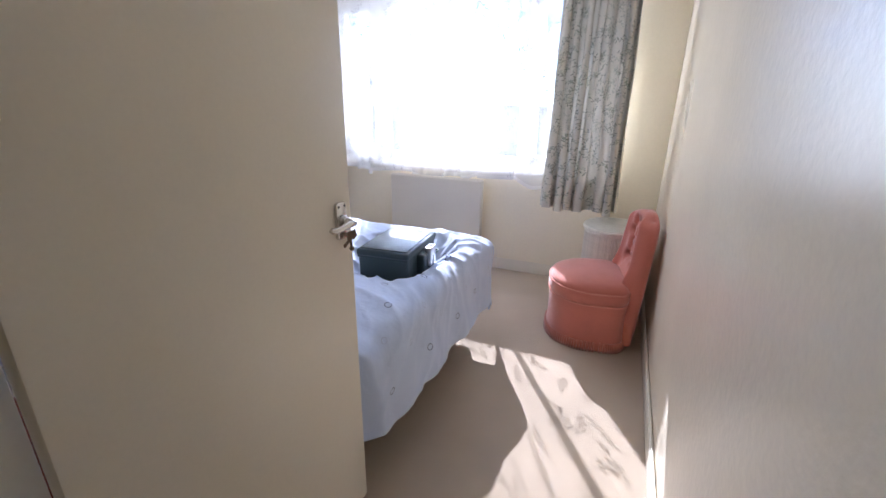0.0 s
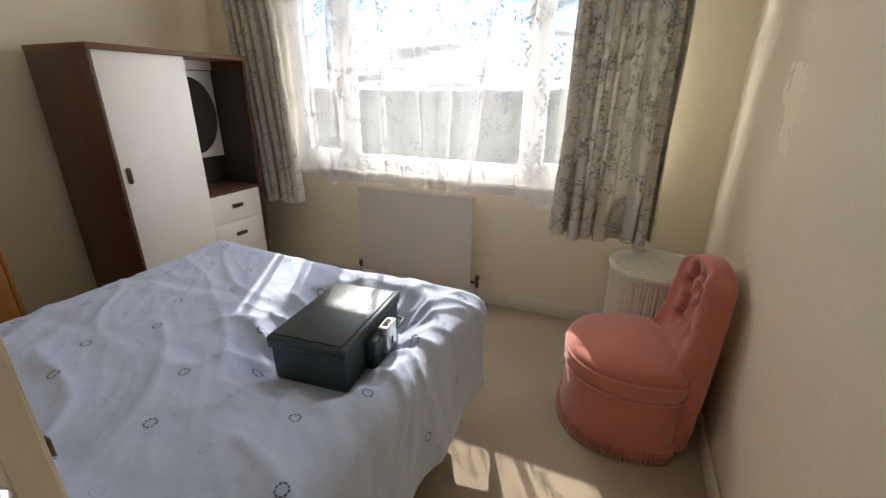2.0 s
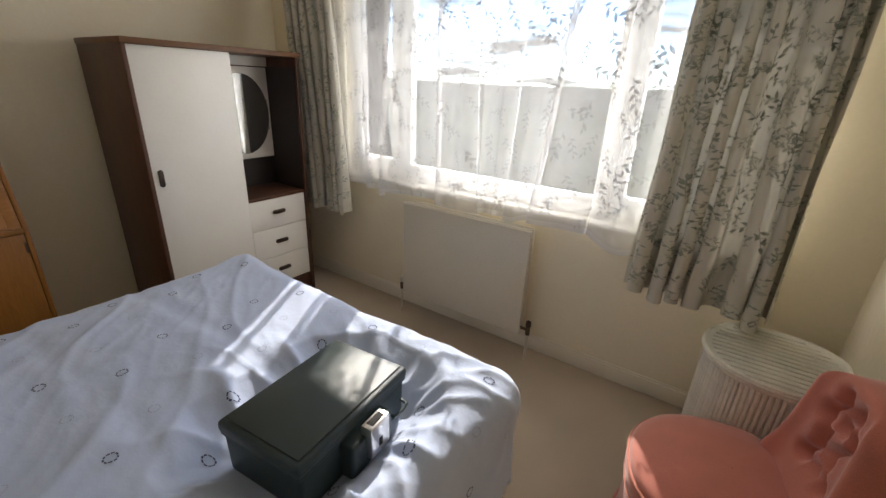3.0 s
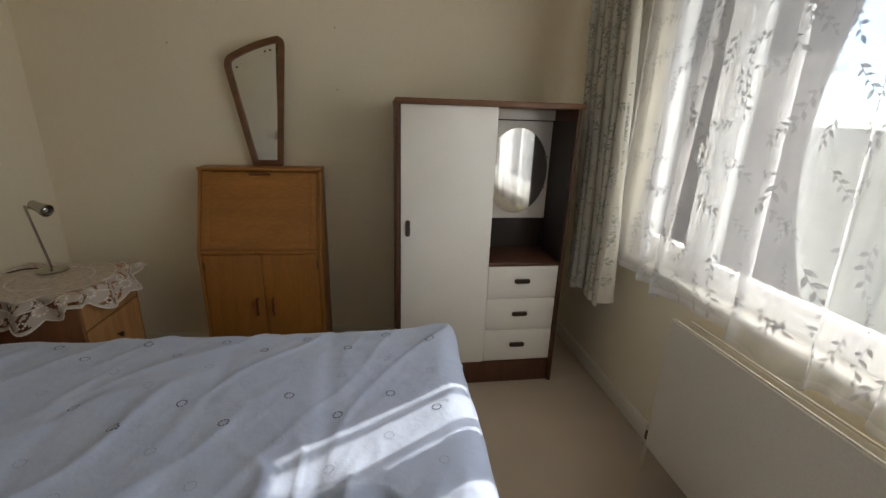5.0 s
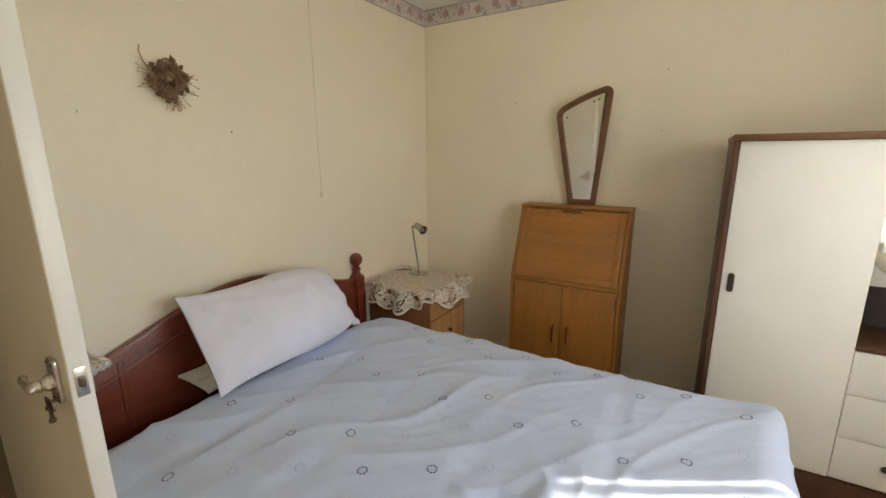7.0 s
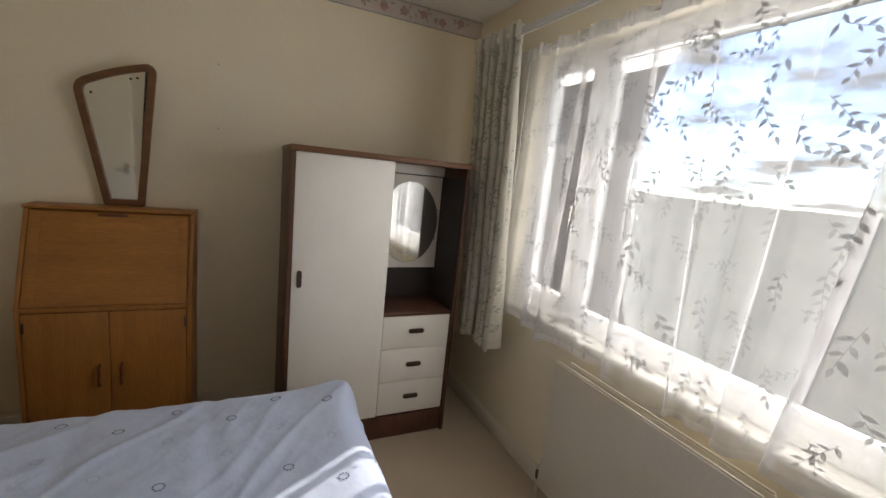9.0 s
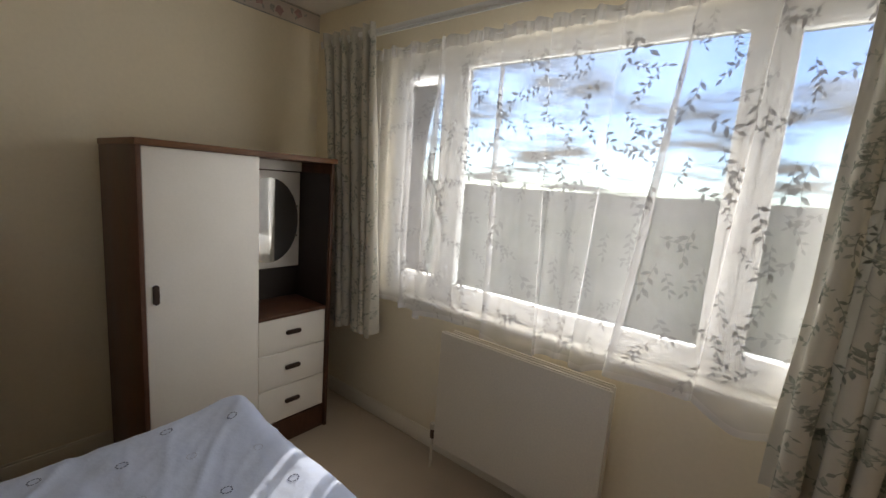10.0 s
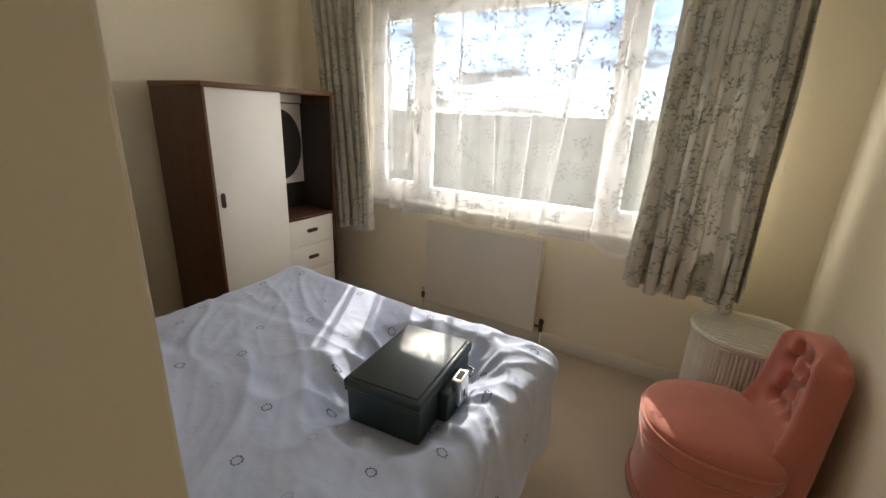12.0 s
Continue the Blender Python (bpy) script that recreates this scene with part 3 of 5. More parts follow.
def side_curtain(top, bottom, z1, z0, folds, seed, label, deep=1.0):
    """A gathered printed curtain: top and bottom are its x ranges."""
    rng = random.Random(seed)
    flat = 1.15
    ofs = rng.uniform(0, 9)

    def place(u, v):
        s = u / flat
        f = max(0.0, v / (z1 - z0))
        w0, w1 = top[0] + (top[1] - top[0]) * s, bottom[0] + (bottom[1] - bottom[0]) * s
        k = max(0.0, f) ** 0.8
        warp = s + 0.10 * noise.noise((s * 3.2, ofs, 0)) + 0.035 * noise.noise((s * 7, ofs, f * 1.2))
        ph = 6.2832 * folds * warp
        amp = deep * (0.030 + 0.026 * f) * (0.75 + 0.8 * noise.noise((s * 5, ofs + 3, f)))
        x = w0 * (1 - k) + w1 * k + 0.018 * math.sin(2 * ph) * (0.4 + 0.6 * f) + 0.012 * noise.noise((s * 3, ofs, f * 3))
        y = YN - 0.160 + amp * math.cos(ph) * 1.0 + 0.008 * noise.noise((s * 8, ofs + 5, f * 4))
        y = min(y, YN - 0.085)
        return Vector((x, y, z1 - v + 0.008 * math.sin(ph * 0.5) * f))

    def printed(u, v):
        u, v = max(0, min(flat, u)), max(0, min(z1 - z0, v))
        p = place(u, v)
        e = place(min(flat, u + 0.002), v) - place(max(0, u - 0.002), v)
        n = Vector((e.y, -e.x, 0))
        n.normalize()
        if n.y > 0:
            n = -n
        return p + n * 0.0022

    c = thing("curtain", ((top[0] + top[1]) / 2, YN - 0.16, z0), label, "curtain", "printed curtains at the window")
    part("cloth", grid(lambda a, b: place(a * flat, b * (z1 - z0)), 170, 40), M_CURTAIN, c, smooth=180)
    for material, n, sz in ((M_PRINT1, 360, 0.064), (M_PRINT2, 380, 0.058)):
        bm = bmesh.new()
        for k in range(n):
            sprig(bm, printed, rng.uniform(0.02, flat - 0.02), rng.uniform(0.0, z1 - z0 - 0.02), sz * rng.uniform(0.7, 1.25), rng.uniform(0, 6.28), rng, rng.choice((4, 5, 6)))
        tagged(part("leaf_print", bm, material, c, smooth=0), kind="stuff")
    part("heading", grid(lambda a, b: place(a * flat, 0.08 * b - 0.035) + Vector((0, -0.004 - 0.006 * math.sin(a * 150), 0)), 170, 3), M_CURTAIN, c, "pencil-pleated heading", smooth=180)
    part("bottom_hem", grid(lambda a, b: printed(a * flat, z1 - z0 - 0.04 + 0.04 * b) + Vector((0, 0.0013, 0)), 170, 1), M_CURTAIN, c, smooth=180)


side_curtain((-2.75, -2.31), (-2.59, -2.225), 2.215, 0.595, 5.5, 3, "cream cotton curtain printed with grey-green leaves, beside the wardrobe")
side_curtain((-0.425, 0.055), (-0.465, 0.060), 2.215, 0.605, 6.3, 8, "cream cotton curtain printed with grey-green leaves, drawn back", 1.35)

# ---- radiator ----
RX0, RX1, RZ0, RZ1, RY = -1.736, -0.925, 0.165, 0.757, 3.354
rad = thing("radiator", ((RX0 + RX1) / 2, RY + 0.05, RZ0), "flat cream enamelled panel radiator under the window", "radiator")
part("front_panel", box(RX0, RX1, RY, RY + 0.014, RZ0, RZ1, 0.006, 3), M_RAD, rad)
part("back_panel", box(RX0 + 0.03, RX1 - 0.005, RY + 0.055, RY + 0.068, RZ0 + 0.01, RZ1 - 0.004, 0.005), M_RAD, rad)
part("top_seam", join(box(RX0 + 0.01, RX1 - 0.01, RY + 0.004, RY + 0.011, RZ1 - 0.004, RZ1 + 0.006, 0.003), box(RX0 + 0.03, RX1 - 0.01, RY + 0.058, RY + 0.065, RZ1 - 0.008, RZ1 + 0.003, 0.003)), M_RAD, rad)
for bx in (RX0 + 0.052, RX1 - 0.052):
    for bz in (RZ0 + 0.04, RZ1 - 0.05):
        part("end_bridge", box(bx - 0.018, bx + 0.018, RY + 0.012, RY + 0.057, bz - 0.02, bz + 0.02, 0.004), M_RAD, rad)
for bx in (RX0 + 0.15, RX1 - 0.15):
    part("wall_bracket", box(bx - 0.015, bx + 0.015, RY + 0.066, YN, RZ0 + 0.05, RZ1 - 0.08, 0.003), M_RAD, rad)
for s, bx in ((-1, RX0), (1, RX1)):
    x = bx + s * 0.035
    valve = part("valve", join(tube([(bx - s * 0.02, RY + 0.035, RZ0 + 0.03), (x, RY + 0.035, RZ0 + 0.03)], 0.009),
                 lathe([(0.012, -0.03), (0.013, 0.0), (0.011, 0.012), (0.008, 0.02)], (x, RY + 0.035, RZ0 + 0.03), 12)), M_BRASSDARK, rad, "dull metal valve")
    part("valve_cap", lathe([(0.014, 0.0), (0.016, 0.006), (0.014, 0.03), (0.008, 0.034)], (x, RY + 0.035, RZ0 + 0.05), 12), M_RAD if s < 0 else M_DARK, valve)
    part("pipe", tube([(x, RY + 0.035, 0.0), (x, RY + 0.035, RZ0 + 0.01)], 0.0075), M_RAD, rad)

# ---- wardrobe ----
WFX, WBX, WY0, WY1, WT = -2.465, -2.955, 2.335, 3.236, 1.548
ward = thing("wardrobe", (-2.71, 2.79, 0), "walnut wardrobe with white sliding door, oval mirror and three white drawers", "wardrobe")
part("side_panel", box(WBX, WFX + 0.012, WY0, WY0 + 0.018, 0.0, WT - 0.026, 0.002), M_WALNUT, ward)
part("side_panel", box(WBX, WFX + 0.012, WY1 - 0.018, WY1, 0.0, WT - 0.026, 0.002), M_WALNUT, ward)
part("top_panel", box(WBX, WFX + 0.022, WY0 - 0.004, WY1 + 0.012, WT - 0.026, WT, 0.003), M_TEAKEDGE, ward)
part("back_panel", box(WBX, WBX + 0.008, WY0 + 0.018, WY1 - 0.018, 0.1, WT - 0.026, 0), M_WALNUT, ward)
part("plinth", box(WBX + 0.01, WFX - 0.004, WY0 + 0.018, WY1 - 0.018, 0.0, 0.130, 0.002), M_WALNUT, ward)
part("floor_panel", box(WBX + 0.01, WFX - 0.03, WY0 + 0.018, WY1 - 0.018, 0.13, 0.145, 0), M_WALNUT, ward)
# solid strip, its black standing for the shade in the door gap
part("shadow_strip", box(WFX - 0.04, WFX - 0.006, WY0 + 0.018, WY0 + 0.034, 0.145, WT - 0.026, 0), M_SHADOWGAP, ward, "black strip for the shade in the gap beside the sliding door")
sdoor = part("sliding_door", box(WFX - 0.018, WFX, 2.357, 2.822, 0.140, 1.520, 0.002), M_LAMINATE, ward)


def pill(cx, cy, cz, ly, lz, depth):
    """A rounded recessed pull on a front that faces +x."""
    pts = []
    r = min(ly, lz)
    for k in range(20):
        a = 6.2832 * k / 20
        pts.append((cy + (ly - r) * (1 if math.cos(a) > 0 else -1) + r * math.cos(a), cz + (lz - r) * (1 if math.sin(a) > 0 else -1) + r * math.sin(a)))
    return prism(pts, 'x', cx - 0.004, cx + depth, 0.002)


part("handle", pill(WFX + 0.001, 2.391, 0.929, 0.012, 0.042, 0.008), M_DARK, sdoor, "dark oval pull")
part("partition", box(WBX + 0.01, WFX - 0.024, 2.806, 2.822, 0.145, WT - 0.026, 0), M_WALNUT, ward)
for k, zc in enumerate((0.628, 0.434, 0.242)):
    z0, z1 = ((0.528, 0.712), (0.336, 0.524), (0.142, 0.332))[k]
    d = part("drawer", box(WFX - 0.45, WFX - 0.004, 2.826, WY1 - 0.022, z0, z1, 0.002), M_LAMINATE, ward)
    part("handle", pill(WFX - 0.003, 3.016, zc, 0.044, 0.0125, 0.009), M_DARK, d, "dark oval pull")
part("shelf", box(WBX + 0.01, WFX - 0.002, 2.824, WY1 - 0.019, 0.715, 0.733, 0.002), M_WALNUT, ward)
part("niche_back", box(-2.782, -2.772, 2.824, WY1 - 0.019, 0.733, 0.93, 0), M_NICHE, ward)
part("niche_fascia", box(-2.75, -2.735, 2.824, WY1 - 0.019, 1.468, WT - 0.027, 0.002), M_LAMINATE, ward)
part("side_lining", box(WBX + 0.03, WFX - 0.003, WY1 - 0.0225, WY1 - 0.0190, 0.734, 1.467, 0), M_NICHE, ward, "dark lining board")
MIRROR_TURN = 0.5   # the panel is hung slightly askew towards the window
mpanel = part("mirror_panel", turned(box(-2.756, -2.742, 2.828, WY1 - 0.024, 0.918, 1.462, 0.002), (-2.74, 3.02, 0), MIRROR_TURN), M_LAMINATE, ward)
oval = [(3.022 + 0.178 * math.cos(6.2832 * k / 48), 1.188 + 0.238 * math.sin(6.2832 * k / 48)) for k in range(48)]
part("oval_mirror", turned(prism(oval, 'x', -2.743, -2.737, 0.0015), (-2.74, 3.02, 0), MIRROR_TURN), M_MIRROR, mpanel, "bevelled oval mirror glass", smooth=0)
for a in (0.35, 2.8, 3.5, 5.9):
    part("mirror_clip", turned(box(-2.742, -2.733, 3.022 + 0.178 * math.cos(a) - 0.006, 3.022 + 0.178 * math.cos(a) + 0.006, 1.188 + 0.238 * math.sin(a) - 0.005, 1.188 + 0.238 * math.sin(a) + 0.005, 0.002), (-2.74, 3.02, 0), MIRROR_TURN), M_CHROME, mpanel)

# ---- bureau ----
BB, BF, BT, BY0, BY1 = -3.028, -2.747, -2.905, 1.268, 1.923
bur = thing("bureau", (-2.9, 1.6, 0), "golden oak bureau with sloping flap and two cupboard doors", "bureau")
side_outline = [(BB, 0.06), (BF - 0.002, 0.06), (BF - 0.002, 0.735), (BT, 1.150), (BT, 1.152), (BB, 1.152)]
for y in (BY0, BY1 - 0.018):
    part("side_panel", prism(side_outline, 'y', y, y + 0.018, 0.002), M_OAK, bur)
part("top", box(BB, BT + 0.012, BY0 - 0.003, BY1 + 0.003, 1.152, 1.168, 0.003), M_OAK, bur)
part("back_panel", box(BB + 0.002, BB + 0.010, BY0 + 0.018, BY1 - 0.018, 0.06, 1.15, 0), M_OAK, bur)
part("mid_rail", box(BB + 0.02, BF + 0.004, BY0 + 0.018, BY1 - 0.018, 0.712, 0.735, 0.002), M_OAK, bur)
part("base", box(BB + 0.01, BF - 0.02, BY0 + 0.01, BY1 - 0.01, 0.0, 0.075, 0.003), M_OAK, bur)


def flap_box(y0, y1, s0, s1, lift0, lift1, bevel=0.002):
    """A board on the sloping front; s runs up the slope, lift stands off it."""
    a, b = Vector((BF, 0, 0.738)), Vector((BT + 0.003, 0, 1.148))
    d = b - a
    L = d.length
    d.normalize()
    n = Vector((d.z, 0, -d.x))
    pts = [a + d * (s0 * L) + n * lift0, a + d * (s1 * L) + n * lift0, a + d * (s1 * L) + n * lift1, a + d * (s0 * L) + n * lift1]
    return prism([(p.x, p.z) for p in pts], 'y', y0, y1, bevel)


flap = part("flap", flap_box(BY0 + 0.021, BY1 - 0.021, 0.0, 0.995, -0.016, 0.0), M_OAKFLAP, bur)
for a, b, s0, s1 in ((BY0 + 0.024, BY0 + 0.064, 0.015, 0.98), (BY1 - 0.064, BY1 - 0.024, 0.015, 0.98), (BY0 + 0.064, BY1 - 0.064, 0.015, 0.10), (BY0 + 0.064, BY1 - 0.064, 0.90, 0.98)):
    part("flap_border", flap_box(a, b, s0, s1, -0.002, 0.0022, 0.001), M_OAKFLAP, flap)
part("flap_handle", flap_box(1.535, 1.650, 0.945, 0.975, 0.002, 0.012, 0.003), M_PULL, flap, "slim wooden pull")
for y0, y1, hy, hg in ((BY0 + 0.021, 1.594, 1.555, BY0 + 0.022), (1.597, BY1 - 0.021, 1.640, BY1 - 0.030)):
    d = part("door", box(BF - 0.018, BF, y0, y1, 0.085, 0.708, 0.002), M_OAK, bur)
    part("handle", tube([(BF - 0.002, hy, 0.345), (BF + 0.020, hy, 0.352), (BF + 0.024, hy, 0.396), (BF + 0.020, hy, 0.440), (BF - 0.002, hy, 0.447)], 0.007, 8), M_PULL, d, "curved red-brown wooden pull")
    for hz in (0.16, 0.62):
        part("hinge", box(BF - 0.003, BF + 0.004, hg, hg + 0.008, hz, hz + 0.05, 0.001), M_BRASSDARK, d)

# ---- mirror standing on the bureau ----
wm = thing("wall_mirror", (-3.01, 1.6, 1.168), "tapered teak-framed mirror on the wall, its foot on the bureau", "mirror")


def rounded(corners, radii, n=7):
    """Corners of a polygon rounded off."""
    out = []
    m = len(corners)
    for i in range(m):
        p, a, b = Vector(corners[i]), Vector(corners[i - 1]), Vector(corners[(i + 1) % m])
        r = radii[i]
        q0, q1 = p + (a - p).normalized() * r, p + (b - p).normalized() * r
        for k in range(n + 1):
            t = k / n
            q = q0 * (1 - t) ** 2 + p * 2 * t * (1 - t) + q1 * t * t
            out.append((q.x, q.y))
    return out


def inset(outline, d):
    c = Vector((sum(p[0] for p in outline) / len(outline), sum(p[1] for p in outline) / len(outline)))
    res = []
    m = len(outline)
    for i in range(m):
        e = Vector(outline[(i + 1) % m]) - Vector(outline[i - 1])
        n = Vector((-e.y, e.x)).normalized()
        p = Vector(outline[i])
        if (c - p).dot(n) < 0:
            n = -n
        res.append(tuple(p + n * d))
    return res


outer = rounded([(1.532, 1.169), (1.696, 1.169), (1.764, 1.862), (1.612, 1.826), (1.434, 1.732)], [0.008, 0.008, 0.062, 0.12, 0.055])
inner = inset(outer, 0.031)


def leaning(bm):
    for v in bm.verts:
        v.co.x += 0.030 * (v.co.z - 1.168) / 0.66 - 0.030
    return bm


ring = bmesh.new()
loops = [[ring.verts.new((x, *p)) for p in path] for path, x in ((outer, -2.990), (outer, -2.972), (inner, -2.970), (inner, -2.990))]
for a, b in zip(loops, loops[1:] + loops[:1]):
    for i in range(len(a)):
        j = (i + 1) % len(a)
        ring.faces.new((a[i], a[j], b[j], b[i]))
bmesh.ops.recalc_face_normals(ring, faces=list(ring.faces))
part("frame", leaning(ring), M_TEAKEDGE, wm)
part("mirror_glass", leaning(prism(inset(outer, 0.028), 'x', -2.988, -2.984, 0)), M_MIRROR, wm, "slightly foxed mirror glass")
for y, z in ((1.655, 1.775), (1.682, 1.783), (1.502, 1.690)):
    part("foxing_spot", leaning(prism([(y + 0.006 * math.cos(k), z + 0.006 * math.sin(k)) for k in range(6)], 'x', -2.9838, -2.9832, 0)), M_DARK, wm)
# ---- bed ----
BX0, BX1, BHEAD, BFOOT, BTOP = -2.03, -0.715, 0.52, 2.47, 0.560
bed = thing("bed", (-1.39, 1.45, 0), "double bed with a mahogany arched headboard", "bed")
part("mattress", box(BX0, BX1, BHEAD, BFOOT, 0.32, 0.468, 0.05, 4), M_SHEET, bed)
part("base", box(BX0 + 0.005, BX1 - 0.005, BHEAD, BFOOT - 0.01, 0.16, 0.33, 0.01), M_DARK, bed, "dark bed base")
for x in (BX0 + 0.08, BX1 - 0.08):
    for y in (BHEAD + 0.1, BFOOT - 0.1):
        part("leg", lathe([(0.018, 0.0), (0.022, 0.03), (0.027, 0.165)], (x, y, 0), 12), M_DARK, bed)
HX0, HX1, HY = -2.200, -0.705, 0.470
hb = part("headboard", prism([(HX0 + 0.02, 0.30)] + [(HX0 + 0.02 + (HX1 - HX0 - 0.04) * k / 40, 0.735 + 0.185 * max(0.0, math.sin(math.pi * k / 40)) ** 1.6) for k in range(41)] + [(HX1 - 0.02, 0.30)], 'y', HY - 0.014, HY + 0.014, 0.003), M_MAHOG, bed)


def arch(k0, k1, off, depth):
    return tube([(HX0 + 0.02 + (HX1 - HX0 - 0.04) * k / 40, HY + depth, 0.735 + 0.185 * max(0.0, math.sin(math.pi * k / 40)) ** 1.6 + off) for k in range(k0, k1 + 1)], 0.006, 6)


part("top_moulding", arch(0, 40, -0.010, 0.014), M_MAHOG, hb)
part("panel_moulding", arch(3, 37, -0.085, 0.015), M_MAHOG, hb)
for x in (HX0 + 0.36, HX1 - 0.22):
    part("panel_stile", box(x - 0.012, x + 0.012, HY + 0.010, HY + 0.020, 0.45, 0.74, 0.004), M_MAHOG, hb)
for x in (HX0, HX1):
    post = part("post", join(box(x - 0.034, x + 0.034, HY - 0.034, HY + 0.034, 0.0, 0.745, 0.006),
                box(x + (0.026 if x < -1 else -0.012), x + (0.036 if x < -1 else 0), HY - 0.02, HY + 0.037, 0.2, 0.73, 0.004)), M_MAHOG, bed)
    part("finial", lathe([(0.034, 0.0), (0.036, 0.008), (0.024, 0.016), (0.020, 0.030), (0.026, 0.042), (0.026, 0.050), (0.016, 0.060), (0.020, 0.068),
         (0.033, 0.082), (0.040, 0.102), (0.038, 0.122), (0.026, 0.138), (0.008, 0.145), (0.0, 0.146)], (x, HY, 0.743), 20), M_MAHOG, post, "turned ball finial")

# duvet
CXM, HALF = (BX0 + BX1) / 2, (BX1 - BX0) / 2
DROP_E, DROP_W, DROP_F = 0.41, 0.30, 0.29
CASE_C = Vector((-0.945, 2.06, 0))


def wrinkle(x, y):
    c, s = math.cos(0.9), math.sin(0.9)
    p, q = c * x + s * y, -s * x + c * y
    wx = p + 0.09 * noise.noise((x * 2.3, y * 2.3, 7))
    r1 = 1 - abs(noise.noise((wx * 5.8, q * 1.3, 2)))
    r2 = 1 - abs(noise.noise((wx * 15 + 4, q * 3.2, 5)))
    h = (0.0070 + 0.0065 * max(0.0, min(1.0, (1.95 - y) / 0.4))) * (r1 ** 6) + 0.0028 * (r2 ** 6)
    r3 = 1 - abs(noise.noise((wx * 26 + 9, q * 8, 3)))
    h += 0.0011 * (r3 ** 7) * (0.5 + 0.8 * max(0, noise.noise((x * 2, y * 2, 8)) + 0.4))
    h += 0.014 * noise.noise((x * 3, y * 3, 1)) + 0.004 * noise.noise((x * 9, y * 9, 9)) + 0.0012 * noise.noise((x * 24, y * 24, 4))
    d = Vector((x - CASE_C.x, y - CASE_C.y))
    r = d.length
    if r > 0.05:
        a = math.atan2(d.y, d.x)
        fold = 1 - abs(math.sin(a * 7 + 2.4 * noise.noise((a * 1.7, r * 4, 0))))
        h += (0.023 * fold ** 1.5 - 0.008) * math.exp(-((r - 0.27) / (0.17 if a < -1.2 else 0.14)) ** 2)
    # gathered folds in the corner at the foot
    near = math.exp(-(((x - BX1) / 0.22) ** 2 + ((y - BFOOT + 0.05) / 0.30) ** 2))
    h += 0.016 * near * (1 - abs(noise.noise((x * 5 + y * 3, y * 11 - x * 4, 12)))) ** 4
    # quilted pull lines running across the bed
    for yy in (0.98, 1.34, 1.72, 2.08):
        w = yy + 0.02 * math.sin(x * 5 + yy)
        h -= 0.006 * math.exp(-((y - w) / 0.035) ** 2)
    return h


def duvet(u, v):
    """u, v: flat cloth metres from the middle of the bed's head edge."""
    over_x = max(0.0, abs(u) - HALF)
    sx = 1 if u > 0 else -1
    top_l = BFOOT - 0.877
    over_y = max(0.0, v - top_l)
    x, y = CXM + max(-HALF, min(HALF, u)), 0.86 + min(v, top_l)
    r = math.hypot(over_x, over_y)
    R = 0.120
    if r > 1e-6:
        ux, uy = over_x / r * sx, over_y / r
        if r < R * 1.5708:
            a = r / R
            out, drop = R * math.sin(a), R * (1 - math.cos(a))
        else:
            hang = r - R * 1.5708
            out, drop = R + 0.10 * hang, R + hang * 0.985
            sway = 0.010 * math.sin((y if over_x > over_y else x) * 19 + 2.5 * noise.noise((x * 3, y * 3, 6))) * min(1, hang / 0.2)
            out += sway + 0.018 * noise.noise((u * 4, v * 4, 3)) * min(1, hang / 0.15)
        x, y = x + ux * out, y + uy * out
    else:
        drop = 0.0
    z = BTOP + 0.03 - drop
    edge = 0.030 * math.exp(-((HALF - abs(u)) / 0.10) ** 2) if over_x == 0 else 0.030 * math.exp(-(over_x / 0.1) ** 2)
    z -= edge * 0.6
    z += 0.035 * math.exp(-((y - BFOOT) / 0.10) ** 2) * math.exp(-((x - BX0) / 0.22) ** 2)
    k = math.exp(-drop / 0.10)
    w = wrinkle(x if over_x == 0 else u + CXM, y if over_y == 0 else v + 0.86)
    z += w * k
    x += sx * w * (1 - k) * (1 if over_x > 0 else 0)
    y += w * (1 - k) * (1 if over_y > 0 and over_x < over_y else 0)
    flare = math.exp(-((v - top_l) / 0.13) ** 2) * math.exp(-((u + HALF) / 0.13) ** 2)
    x, y, z = x - 0.045 * flare, y + 0.075 * flare, z - 0.02 * flare
    puff = math.exp(-((v - top_l - 0.05) / 0.20) ** 2) * math.exp(-((u - HALF - 0.10) / 0.17) ** 2)
    x, y, z = x + 0.045 * puff, y + 0.015 * puff, z + 0.012 * puff
    # pressed flat under the metal box
    lx, ly = abs(x - CASE_C.x), abs(y - CASE_C.y)
    if lx < 0.30 and ly < 0.36:
        away = max(0, lx - 0.14, ly - 0.205)
        z = min(z, 0.490 + 0.55 * max(0, lx - 0.14) + 0.55 * max(0, ly - 0.205) + 1.1 * (w + 0.008) * min(1, away / 0.05))
    # held back by the open door
    if u > 0 and y < 1.32:
        x = min(x, -0.668 + max(0, y - 1.17) * 0.9)
    return Vector((x, y, max(z, 0.10)))


U0, U1, V1 = -HALF - DROP_W - 0.05, HALF + DROP_E + 0.06, BFOOT - 0.86 + DROP_F
dv = thing("duvet", (CXM, 1.6, BTOP), "pale blue crumpled duvet with small embroidered rings, spread over the bed", "duvet")


def duvet_uv(a, b):
    return U0 + (U1 - U0) * a, -0.10 + (V1 + 0.10) * b


body = part("cover", grid(lambda a, b: duvet(*duvet_uv(a, b)), 230, 220), M_DUVET, dv, smooth=180)
thick = body.modifiers.new("thickness", 'SOLIDIFY')
thick.thickness, thick.offset = 0.012, -1


